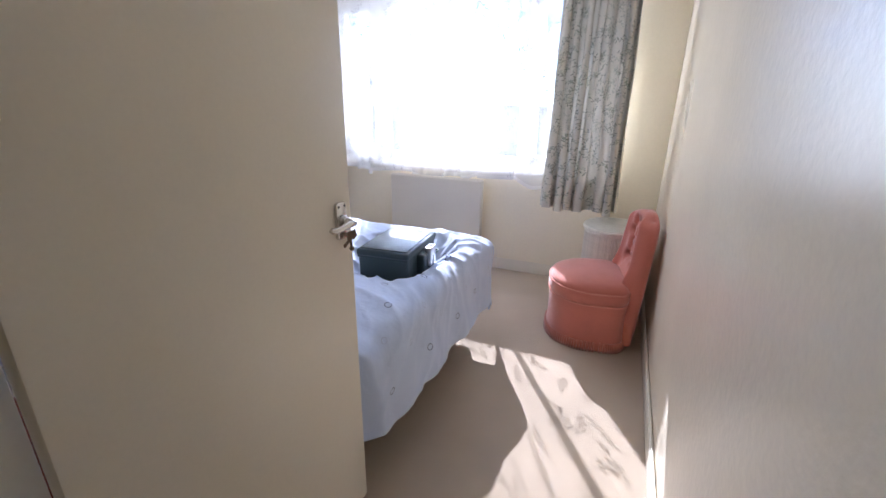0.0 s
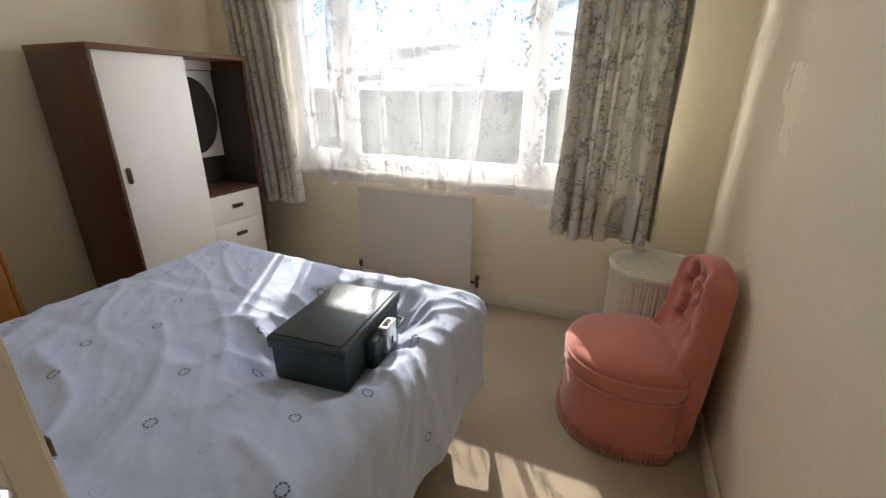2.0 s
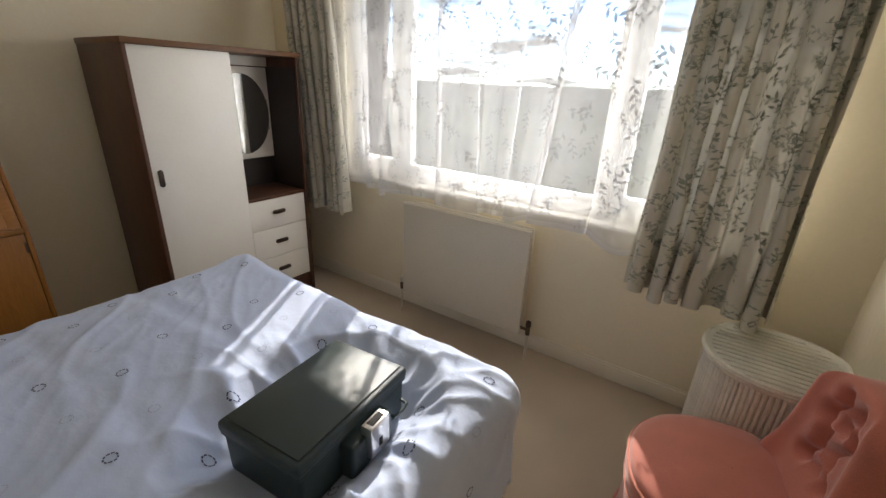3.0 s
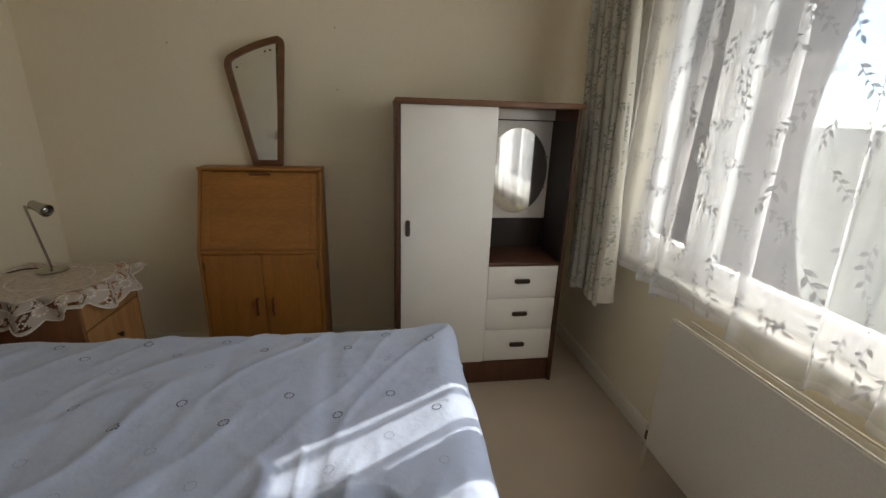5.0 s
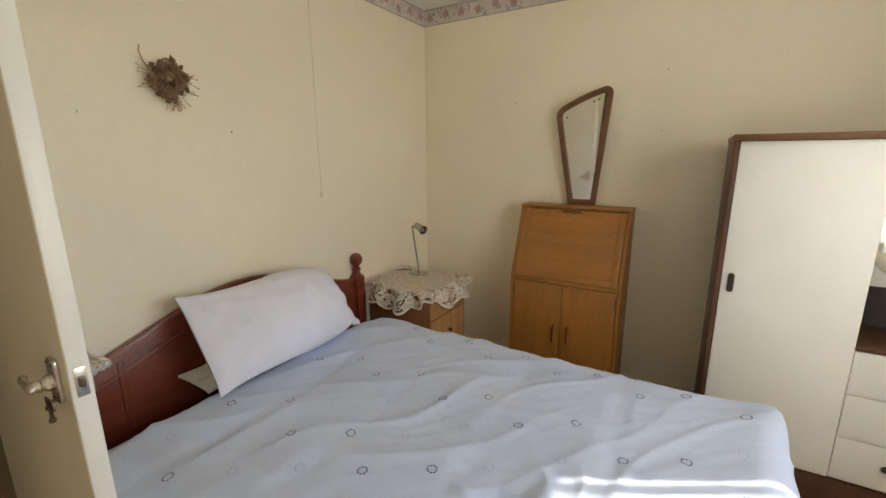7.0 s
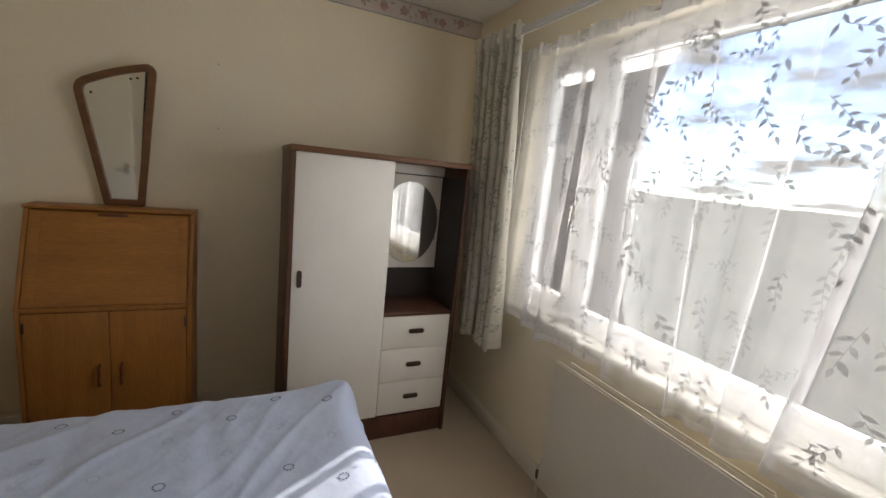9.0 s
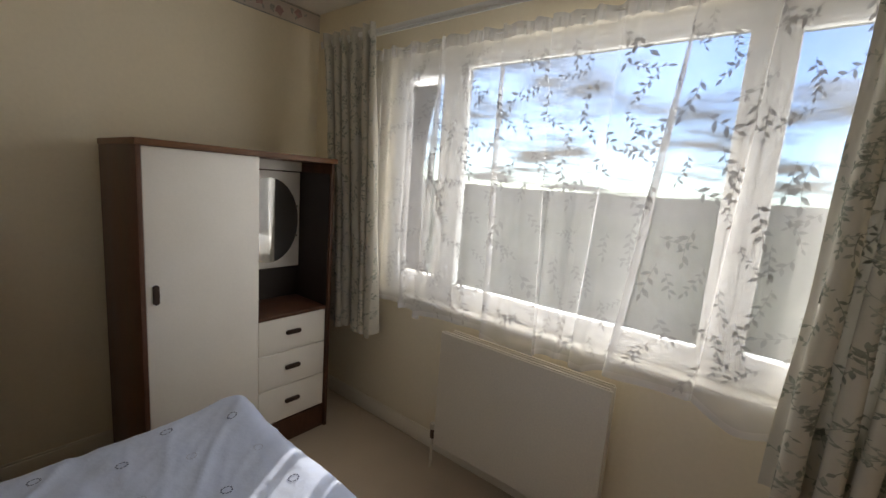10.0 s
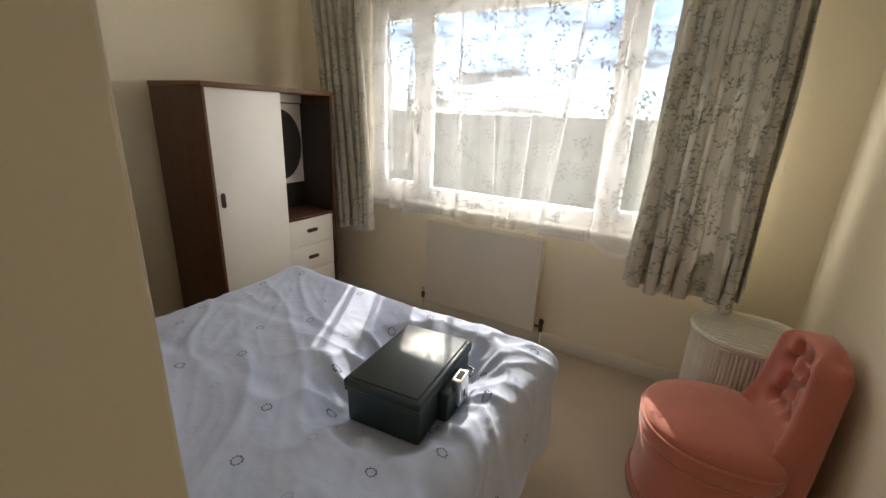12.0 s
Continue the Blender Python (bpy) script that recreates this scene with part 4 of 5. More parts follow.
def duvet_on(u, v):
    p = duvet(u, v)
    e, f = duvet(u + 0.004, v) - duvet(u - 0.004, v), duvet(u, v + 0.004) - duvet(u, v - 0.004)
    n = e.cross(f)
    n.normalize()
    return p + n * 0.0022


rng = random.Random(21)
row = 0
vv = 0.02
while vv < V1 - 0.03:
    uu = U0 + 0.05 + (0.10 if row % 2 else 0.0)
    col = 0
    while uu < U1 - 0.04:
        cu, cv = uu + rng.uniform(-0.012, 0.012), vv + rng.uniform(-0.012, 0.012)
        is_dark, bm = (row + col) % 2 == 0, bmesh.new()
        R0, R1 = (0.0118, 0.0158) if is_dark else (0.0118, 0.0145)
        seg = 9
        dashes = []
        for k in range(seg):
            a0 = 6.2832 * (k + 0.14) / seg
            a1 = 6.2832 * (k + 0.86) / seg
            am = (a0 + a1) / 2
            loop = [(R0, a0), (R0, am), (R0, a1), (R1, a1), (R1, am), (R1, a0)]
            vs = [bm.verts.new(duvet_on(cu + r * math.cos(a), cv + r * math.sin(a))) for r, a in loop]
            bm.faces.new(vs)
            dashes.append((vs, a0, a1))
        # one thread runs on from stitch to stitch
        for k in range(seg):
            (va, _, a1), (vb, b0, _) = dashes[k], dashes[(k + 1) % seg]
            thread = [bm.verts.new(duvet_on(cu + (R0 + 0.0007) * math.cos(a), cv + (R0 + 0.0007) * math.sin(a))) for a in (b0, a1)]
            bm.faces.new([va[2], vb[0]] + thread)
        part("ring_motif", bm, M_RING if is_dark else M_RINGPALE, dv, smooth=0)
        uu += 0.205
        col += 1
    vv += 0.155
    row += 1


# pillows
def pillow(name, corners, fat, material, label, seed):
    """corners: bottom near, bottom far, top far, top near."""
    a, b, c, d = (Vector(p) for p in corners)
    n = (b - a).cross(d - a)
    n.normalize()

    def surf(side):
        def fn(u, v):
            s, t = 2 * u - 1, 2 * v - 1
            ss, tt = s * (1 + 0.02 * t ** 4) + (0.022 * s ** 6 * math.sin(8.5 * t + seed) + 0.012 * s ** 8 * math.sin(19 * t) if s > 0 else 0), t * (1 - 0.20 * s ** 4 if s > 0 else 1 - 0.07 * (1 - s ** 4) * (0.4 - s))
            uu, vw = (ss + 1) / 2, (tt + 1) / 2
            p = a * (1 - uu) * (1 - vw) + b * uu * (1 - vw) + c * uu * vw + d * (1 - uu) * vw
            bulge = ((1 - s * s) * (1 - t * t)) ** 0.60 * (0.42 + 0.58 * min(1.0, 1.6 * u))
            edge = 1 - max(abs(s), abs(t)) ** 8
            w = 0.010 * noise.noise((u * 9, v * 6, seed)) + 0.010 * (1 - abs(noise.noise((u * 14, v * 5, seed + 2)))) ** 3
            w += 0.014 * noise.noise((u * 3, v * 3, seed + 5)) - 0.018 * abs(math.sin(math.atan2(v - 0.02, u + 0.03) * 9 + seed)) * math.exp(-3.5 * math.hypot(u, v)) - 0.018 * abs(math.sin(math.atan2(1.02 - v, u + 0.03) * 8)) * math.exp(-3.5 * math.hypot(u, 1 - v))
            return p + n * side * (fat * bulge + w * edge + 0.004)
        return fn
    return join(grid(surf(1), 48, 34), grid(surf(-1), 48, 34))


pl = thing("pillow", (-1.46, 0.7, 0.62), "plump pale blue pillow propped against the headboard", "pillow")
part("pillowcase", pillow("p", [(-1.09, 0.835, 0.620), (-1.825, 0.810, 0.618), (-1.815, 0.570, 0.915), (-1.105, 0.575, 0.948)], 0.172, M_PILLOW, "", 3), M_PILLOW, pl, smooth=180)
flange = grid(lambda u, v: Vector((-1.81, 0.790, 0.625)).lerp(Vector((-1.78, 0.560, 0.905)), u) + Vector((-0.045 * v, 0.004 * math.sin(u * 40) + 0.01 * v, 0.006 * math.sin(u * 31) - 0.006 * v)), 40, 4)
fl = part("open_edge", flange, M_PILLOW, pl, "loose open end of the pillowcase", smooth=180)
sm = fl.modifiers.new("thickness", 'SOLIDIFY')
sm.thickness = 0.004
pl2 = thing("flat_pillow", (-1.4, 0.62, 0.58), "flat white pillow under the blue one", "pillow")
part("pillowcase", pillow("q", [(-1.10, 0.73, 0.600), (-1.72, 0.73, 0.600), (-1.72, 0.53, 0.612), (-1.09, 0.53, 0.615)], 0.026, M_SHEET, "", 8), M_SHEET, pl2, smooth=180)

# ---- metal box on the bed ----
BOXTURN = 5.6
bc = (-0.945, 2.060)
cz0, cz1 = 0.490, 0.655


def case_box(x0, x1, y0, y1, z0, z1, bevel=0.006, segs=2):
    return turned(box(bc[0] + x0, bc[0] + x1, bc[1] + y0, bc[1] + y1, z0, z1, bevel, segs), (bc[0], bc[1], 0), BOXTURN)


chest = thing("security_box", (bc[0], bc[1], cz0), "dark grey-green fire-resistant security box with steel latch, on the duvet", "security box")
base = case_box(-0.132, 0.128, -0.198, 0.198, cz0, cz0 + 0.120, 0.012, 3)
for v in base.verts:
    f = 1 - 0.012 * (1 - (v.co.z - cz0) / 0.120)
    v.co.x, v.co.y = bc[0] + (v.co.x - bc[0]) * f, bc[1] + (v.co.y - bc[1]) * f
part("body", base, M_CASE, chest)
lid = part("lid", join(case_box(-0.138, 0.134, -0.206, 0.206, cz0 + 0.127, cz1 - 0.004, 0.010, 3)), M_CASE, chest)
part("lid_panel", case_box(-0.122, 0.118, -0.190, 0.190, cz1 - 0.006, cz1 + 0.001, 0.003), M_CASETOP, lid, "slightly lighter lid panel")
part("rim", case_box(-0.135, 0.131, -0.202, 0.202, cz0 + 0.118, cz0 + 0.129, 0.003), M_CASE, chest)
lug = part("latch_block", case_box(0.120, 0.168, -0.075, 0.085, cz0 + 0.010, cz0 + 0.116, 0.010, 3), M_CASE, chest, "moulded latch block")
part("latch_plate", case_box(0.150, 0.185, -0.025, 0.050, cz0 + 0.046, cz0 + 0.142, 0.005), M_STEEL, lug, "bright steel latch")
# slot and keyhole are black pieces painted as shaded openings
part("latch_slot", case_box(0.158, 0.178, -0.012, 0.036, cz0 + 0.1395, cz0 + 0.1435, 0.001), M_SHADOWGAP, lug)
part("keyhole", case_box(0.182, 0.1865, 0.004, 0.018, cz0 + 0.068, cz0 + 0.095, 0.002), M_SHADOWGAP, lug)
part("handle", tube([turned_pt for turned_pt in [Matrix.Translation((bc[0], bc[1], 0)) @ Matrix.Rotation(radians(BOXTURN), 4, 'Z') @ Vector(p) for p in
     ((0.136, 0.10, cz0 + 0.072), (0.160, 0.105, cz0 + 0.070), (0.164, 0.135, cz0 + 0.069), (0.160, 0.165, cz0 + 0.070), (0.136, 0.17, cz0 + 0.072))]], 0.005, 8), M_CASE, chest)

# ---- nightstand, cloth, lamp ----
TX0, TX1, TY0, TY1, TZ = -2.690, -2.270, 0.500, 0.965, 0.690
ns = thing("bedside_cabinet", (-2.48, 0.73, 0), "honey pine bedside cabinet with a brown side", "bedside cabinet")
part("body", box(TX0, TX1 - 0.012, TY0, TY1 - 0.018, 0.06, TZ - 0.018, 0.003), M_PINE, ns)
part("side_panel", box(TX1 - 0.012, TX1, TY0, TY1 - 0.004, 0.0, TZ - 0.018, 0.003), M_PINESIDE, ns)
part("side_panel", box(TX0 - 0.012, TX0, TY0, TY1 - 0.004, 0.0, TZ - 0.018, 0.003), M_PINESIDE, ns)
part("top", box(TX0 - 0.016, TX1 + 0.004, TY0, TY1 + 0.004, TZ - 0.018, TZ, 0.004), M_PINE, ns)
part("back_edge", box(TX1 - 0.001, TX1 + 0.010, TY0 - 0.02, TY0 - 0.004, 0.0, TZ - 0.02, 0.002), M_WHITE, ns, "pale edge of the back board")
d1 = part("door", box(TX0 + 0.004, TX1 - 0.016, TY1 - 0.018, TY1, 0.09, 0.505, 0.003), M_PINE, ns)
d2 = part("drawer", box(TX0 + 0.004, TX1 - 0.016, TY1 - 0.018, TY1, 0.512, TZ - 0.022, 0.003), M_PINE, ns)
part("knob", turned(lathe([(0.006, 0), (0.006, 0.010), (0.013, 0.016), (0.012, 0.024), (0.0, 0.027)], (-2.48, TY1, 0.395), 12), (-2.48, TY1, 0.395), -90, 'X'), M_BRASSDARK, d1, "small dark knob")
TC = Vector((-2.482, 0.735, TZ))


def lace(r, a):
    """A round cloth that lies on the top and hangs over its edges."""
    x, y = TC.x + r * math.cos(a), TC.y + r * math.sin(a)
    hx0, hx1, hy0, hy1 = TX0 - 0.020, TX1 + 0.008, TY0 + 0.004, TY1 + 0.008
    ox, oy = max(hx0 - x, 0, x - hx1), max(y - hy1, 0)
    x, y = max(hx0, min(hx1, x)), max(hy0 - 0.03, min(hy1, y))
    over = max(ox, oy)
    wave = 0.026 * math.sin(a * 11) * min(1, over / 0.05)
    z = TZ + 0.004 - over * 0.95
    x += (0.012 + wave + 0.32 * over) * (1 if x >= hx1 - 1e-6 else -1 if x <= hx0 + 1e-6 else 0) * (1 if ox > 0 else 0)
    y += (0.012 + wave + 0.32 * over) * (1 if oy > 0 else 0)
    y = max(y, YS + 0.004)
    return Vector((x, y, z))


lc = thing("lace_cloth", (TC.x, TC.y, TZ), "round ivory lace tablecloth draped over the bedside cabinet", "tablecloth")


def scallop(a):
    return 0.340 + 0.030 * abs(math.sin(a * 9))


def lace_border():
    """The border with its open work cut through: scrolls between the flowers."""
    nu, nv = 300, 20
    bm = grid(lambda u, v: lace(0.235 + (scallop(6.2832 * u) - 0.235) * v, 6.2832 * u), nu, nv, True)
    holes = []
    for k, f in enumerate(bm.faces):
        a, v = 6.2832 * (k // nv + 0.5) / nu, (k % nv + 0.5) / nv
        scroll = noise.noise((math.cos(a) * 9, math.sin(a) * 9, v * 3.2)) + 0.25 * math.sin(18 * a + 5 * v)
        if 0.10 < v < 0.90 and 0.10 < scroll < 0.46:
            holes.append(f)
    bmesh.ops.delete(bm, geom=holes, context='FACES')
    return bm


part("ground", lace_border(), M_LACE, lc, "open lace border", smooth=180)
part("centre", grid(lambda u, v: lace(0.001 + 0.236 * v, 6.2832 * u) + Vector((0, 0, 0.001)), 90, 8, True), M_LACETOP, lc, "plain woven centre", smooth=180)
motif = bmesh.new()
for k in range(18):
    for rr, sz, n in ((0.262, 0.017, 7), (0.300, 0.024, 8), (0.332, 0.015, 6)):
        a0 = 6.2832 * (k + (0.5 if rr > 0.32 else 0)) / 18
        for j in range(n):
            b0, b1 = 6.2832 * j / n, 6.2832 * (j + 0.72) / n
            quad = [(sz, b0), (sz, b1), (sz * 0.55, b1), (sz * 0.55, b0)]
            motif.faces.new([motif.verts.new(lace(rr + s * math.cos(b), a0 + s * math.sin(b) / rr) + Vector((0.0016, 0.0022, 0.0016))) for s, b in quad])
tagged(part("lace_flower", motif, M_LACETHREAD, lc, smooth=0), kind="stuff")
for rr in (0.238, 0.282, 0.155):
    part("lace_ring", grid(lambda u, v, q=rr: lace(q + 0.005 * v, 6.2832 * u) + Vector((0.001, 0.0018, 0.0024)), 120, 1, True), M_LACETHREAD, lc, smooth=180)
part("scalloped_edge", tube([lace(scallop(6.2832 * k / 160), 6.2832 * k / 160) for k in range(160)], 0.0035, 5, True), M_LACETHREAD, lc)

LB = Vector((-2.575, 0.680, TZ + 0.008))
lamp = thing("desk_lamp", LB, "small chrome desk lamp with a spotlight head", "lamp")
part("base", lathe([(0.062, 0.0), (0.062, 0.006), (0.054, 0.014), (0.015, 0.018), (0.008, 0.022)], LB, 28), M_LAMP, lamp)
part("stem", tube([LB + Vector(p) for p in ((0, 0, 0.012), (0.002, -0.006, 0.06), (0.006, -0.042, 0.30), (0.006, -0.044, 0.322))], 0.0055, 10), M_LAMP, lamp)
part("arm", tube([LB + Vector(p) for p in ((0.006, -0.043, 0.310), (0.002, -0.005, 0.312))], 0.005, 8), M_LAMP, lamp)
head_m = Matrix.Translation(LB + Vector((0.0, 0.012, 0.312))) @ Matrix.Rotation(radians(-108), 4, Vector((1, -0.35, 0)).normalized())
hd = lathe([(0.013, -0.050), (0.021, -0.040), (0.023, 0.0), (0.030, 0.034), (0.031, 0.044), (0.026, 0.045), (0.020, 0.024), (0.0, 0.022)], (0, 0, 0), 18)
bmesh.ops.transform(hd, verts=list(hd.verts), matrix=head_m)
hd_ob = part("head", hd, M_LAMP, lamp)
bulb = ball((0, 0, 0), 0.014, 0.014, 0.010, 10)
bmesh.ops.transform(bulb, verts=list(bulb.verts), matrix=head_m @ Matrix.Translation((0, 0, 0.030)))
part("reflector_bulb", bulb, M_CHROME, hd_ob, "bright spotlight bulb")
part("flex", tube([LB + Vector(p) for p in ((-0.01, -0.055, 0.004), (-0.04, -0.10, 0.002), (-0.02, -0.15, 0.002), (0.03, -0.172, 0.003))], 0.003, 6), M_DARK, lamp, "dark flex")

# ---- pull cord and wreath ----
cord = thing("pull_cord", (-1.885, 0.55, 1.27), "white ceiling light pull cord hanging over the bed", "pull cord")
part("string", tube([(-1.883, 0.55, ZC - 0.02), (-1.884, 0.551, 1.9), (-1.886, 0.55, 1.285)], 0.0022, 6), M_CORD, cord)
part("toggle", lathe([(0.003, 0.03), (0.008, 0.022), (0.009, 0.006), (0.006, 0.0)], (-1.886, 0.55, 1.262), 10), M_CORD, cord)
part("ceiling_switch", lathe([(0.040, 0.0), (0.042, -0.01), (0.038, -0.028), (0.02, -0.032), (0.0, -0.033)], (-1.883, 0.55, ZC), 20), M_UPVC, cord)

wr = thing("dried_wreath", (-1.245, YS + 0.03, 1.75), "small brown dried-flower wreath hung on the wall", "wreath")
rng = random.Random(4)
core = bmesh.new()
for k in range(110):
    a = rng.uniform(0, 6.2832)
    r = 0.048 + rng.uniform(-0.030, 0.030)
    p = Vector((-1.245 + r * math.cos(a), YS + 0.022 + rng.uniform(-0.012, 0.02), 1.755 + r * math.sin(a)))
    d = Vector((rng.uniform(-1, 1), rng.uniform(-0.2, 0.8), rng.uniform(-1, 1))).normalized() * rng.uniform(0.014, 0.030)
    s = d.cross(Vector((0.3, 1, 0.2))).normalized() * rng.uniform(0.008, 0.014)
    f = Vector((0, 0.005, 0))
    vs = [core.verts.new(q) for q in (p - d * 0.5, p + s, p + d, p - s)]
    core.faces.new(vs)
    vs = [core.verts.new(q) for q in (p - d * 0.5 + f, p + s * 0.6 + f * 2, p + d * 0.8 + f, p - s * 0.6 + f * 2)]
    core.faces.new(vs)
part("flower_petals", core, M_DRIED, wr, smooth=0)
part("wreath_ring", tube([(-1.245 + 0.045 * math.cos(6.2832 * k / 20), YS + 0.016, 1.755 + 0.045 * math.sin(6.2832 * k / 20)) for k in range(20)], 0.012, 6, True), M_DRIED, wr)
part("flower_heart", ball((-1.24, YS + 0.03, 1.765), 0.018, 0.012, 0.016, 10), M_DRIEDPALE, wr)
stalks = []
for k in range(44):
    a = rng.choice((rng.uniform(2.7, 3.7), rng.uniform(-1.4, 0.5), rng.uniform(-1.9, -1.2)))
    r0, r1 = 0.04, rng.uniform(0.070, 0.118)
    p0 = Vector((-1.245 - r0 * math.cos(a), YS + 0.02, 1.755 + r0 * math.sin(a)))
    p1 = Vector((-1.245 - r1 * math.cos(a), YS + 0.012 + rng.uniform(0, 0.02), 1.755 + r1 * math.sin(a)))
    stalks.append(tube([p0, p0.lerp(p1, 0.5) + Vector((rng.uniform(-0.012, 0.012), 0.006, rng.uniform(-0.01, 0.012))), p1], 0.0012, 4))
    stalks.append(ball(p1, 0.003, 0.003, 0.003, 5))
part("dried_stalks", join(*stalks), M_DRIEDPALE, wr)
part("twig", tube([(-1.185, YS + 0.018, 1.785), (-1.165, YS + 0.018, 1.815), (-1.158, YS + 0.016, 1.845), (-1.163, YS + 0.014, 1.866)], 0.0022, 5), M_DRIED, wr)

# picture hooks left in the walls
for x, y, z in ((-0.95, None, 1.62), (-1.49, None, 1.575), (None, 1.15, 1.80), (None, 2.02, 1.92), (None, 2.02, 1.60)):
    px, py = (x, YS + 0.004) if y is None else (XL + 0.004, y)
    solo("picture_hook", join(box(px - 0.0015, px + 0.0015, py - 0.004, py + 0.002, z - 0.002, z + 0.005, 0.0004), box(px - 0.0012, px + 0.0012, py - 0.003, py + 0.004, z - 0.004, z - 0.0015, 0.0004)),
         M_HOOK, "tiny tarnished picture hook nailed in the wall", "picture hook", "hooks in the bedroom walls")

# ---- bedroom chair ----
CC = Vector((0.014, 2.727, 0))
chair = thing("nursing_chair", CC, "salmon pink velvet tub chair with a deep-buttoned back", "chair")


def tub(r, a):
    """Rounded D on plan: round to the front (-x), flatter behind."""
    x = -math.cos(a)
    y = math.sin(a)
    rx, px, py = (0.272, 0.92, 0.85) if x < 0 else (0.185, 0.55, 0.62)
    if x > 0:
        py = 0.62 + 0.23 * (1 - min(1, x / 0.3))
    return CC.x + r * rx * (abs(x) ** px) * (1 if x > 0 else -1), CC.y + r * 0.262 * (abs(y) ** py) * (1 if y > 0 else -1)


def ringed(rows, n=64):
    def fn(u, v):
        k = v * (len(rows) - 1)
        i = min(int(k), len(rows) - 2)
        f = k - i
        r, z = rows[i][0] * (1 - f) + rows[i + 1][0] * f, rows[i][1] * (1 - f) + rows[i + 1][1] * f
        x, y = tub(r, 6.2832 * u)
        return Vector((x, y, z))
    return grid(fn, n, len(rows) - 1, True)


part("base", ringed([(0.955, 0.004), (0.985, 0.02), (0.975, 0.06), (0.955, 0.10), (0.95, 0.2), (0.965, 0.270), (0.955, 0.280)]), M_PINK, chair, smooth=180)
part("seat", ringed([(0.955, 0.281), (0.985, 0.296), (0.995, 0.322), (0.985, 0.346), (0.965, 0.354), (0.975, 0.362), (0.93, 0.383), (0.80, 0.400), (0.55, 0.412), (0.25, 0.418), (0.01, 0.419)]), M_PINK, chair, "domed velvet seat", smooth=180)
for z, r in ((0.281, 0.972), (0.354, 0.985)):
    part("piping", tube([(*tub(r, 6.2832 * k / 64), z) for k in range(64)], 0.005, 6, True), M_PIPING, chair)
fringe = []
for k in range(110):
    x, y = tub(0.985, 6.2832 * k / 110)
    fringe.append(tube([(x, y, 0.062), (x + 0.1 * (x - CC.x) * 0.15, y + 0.1 * (y - CC.y) * 0.15, 0.004)], 0.006, 4))
tagged(part("fringe", join(*fringe), M_PINK, chair, "bullion fringe", smooth=180), "bullion fringe", kind="stuff")
buttons = []
for row, z in enumerate((0.500, 0.575, 0.650, 0.715)):
    for k in range(3 if row % 2 == 0 else 2):
        buttons.append((-0.064 + 0.064 * k + (0 if row % 2 == 0 else 0.032), z))
creases = [(p, q) for p in buttons for q in buttons if p[1] < q[1] and math.dist(p, q) < 0.11]


def back_half(z):
    return 0.222 - 0.070 * max(0.0, (z - 0.28) / 0.49) ** 1.2 - 0.03 * max(0.0, 1 - z / 0.22) ** 2


def back_at(a, z, inset=0.0):
    """Outline of the upright back at a height: a thick roll down each side, tufted between."""
    c, s = math.cos(a), math.sin(a)
    half = back_half(z) - inset
    y = half * abs(s) ** 0.60 * (1 if s > 0 else -1)
    deep = (0.070 if c < 0 else 0.044 - 0.02 * max(0.0, 1 - z / 0.22) ** 2) * max(0.0, 1 - inset / 0.05) ** 0.5
    x = 0.198 + 0.052 * max(0.0, (z - 0.22) / 0.55) + deep * abs(c) ** 0.80 * (1 if c > 0 else -1)
    side = abs(y) / half
    if c < 0:
        x -= (0.020 * math.exp(-((z - 0.40) / 0.07) ** 2) + 0.022 * min(1, max(0, (z - 0.34) / 0.06)) * (1 - inset / 0.05)) * math.exp(-((side - 0.84) / 0.17) ** 2)
        open_ = max(0.0, 1 - (side / 0.76) ** 4) * min(1, max(0, (z - 0.40) / 0.05)) * (1 - inset / 0.05)
        dent = max(math.exp(-((y - by) ** 2 + (z - bz) ** 2) / 0.023 ** 2) for by, bz in buttons)
        line = 0.0
        for (ay, az), (by, bz) in creases:
            f = max(0, min(1, ((y - ay) * (by - ay) + (z - az) * (bz - az)) / ((by - ay) ** 2 + (bz - az) ** 2)))
            line = max(line, math.exp(-(math.hypot(y - ay - f * (by - ay), z - az - f * (bz - az)) / 0.013) ** 2))
        x += open_ * (0.012 + 0.066 * dent + 0.034 * line * (1 - dent))
    return Vector((min(x, XR - 0.058), CC.y + y, z))


def back_shape(u, v):
    a = 6.2832 * u
    side = abs(math.sin(a)) ** 0.6
    top = 0.778 - 0.040 * side ** 3
    if v < 0.88:
        return back_at(a, 0.03 + (top - 0.08) * v / 0.88)
    b = 1.5708 * (v - 0.88) / 0.12
    return back_at(a, top - 0.05 + 0.05 * math.sin(b), 0.05 * (1 - math.cos(b)))


part("backrest", grid(back_shape, 168, 84, True), M_PINK, chair, "deep-buttoned velvet back with rolled sides", smooth=180)
for by, bz in buttons:
    a = 3.14159 - math.asin((abs(by) / back_half(bz)) ** (1 / 0.6)) * (1 if by > 0 else -1)
    part("button", ball(back_at(a, bz) + Vector((-0.002, 0, 0)), 0.006, 0.009, 0.009, 10), M_PINK, chair)

# the chair stands askew to the wall
chair.rotation_euler = (0, 0, radians(11))

# ---- laundry basket ----
KC, KT = Vector((0.100, 3.215, 0)), 0.545
basket = thing("laundry_basket", KC, "white wicker laundry basket with a pale padded lid", "laundry basket")


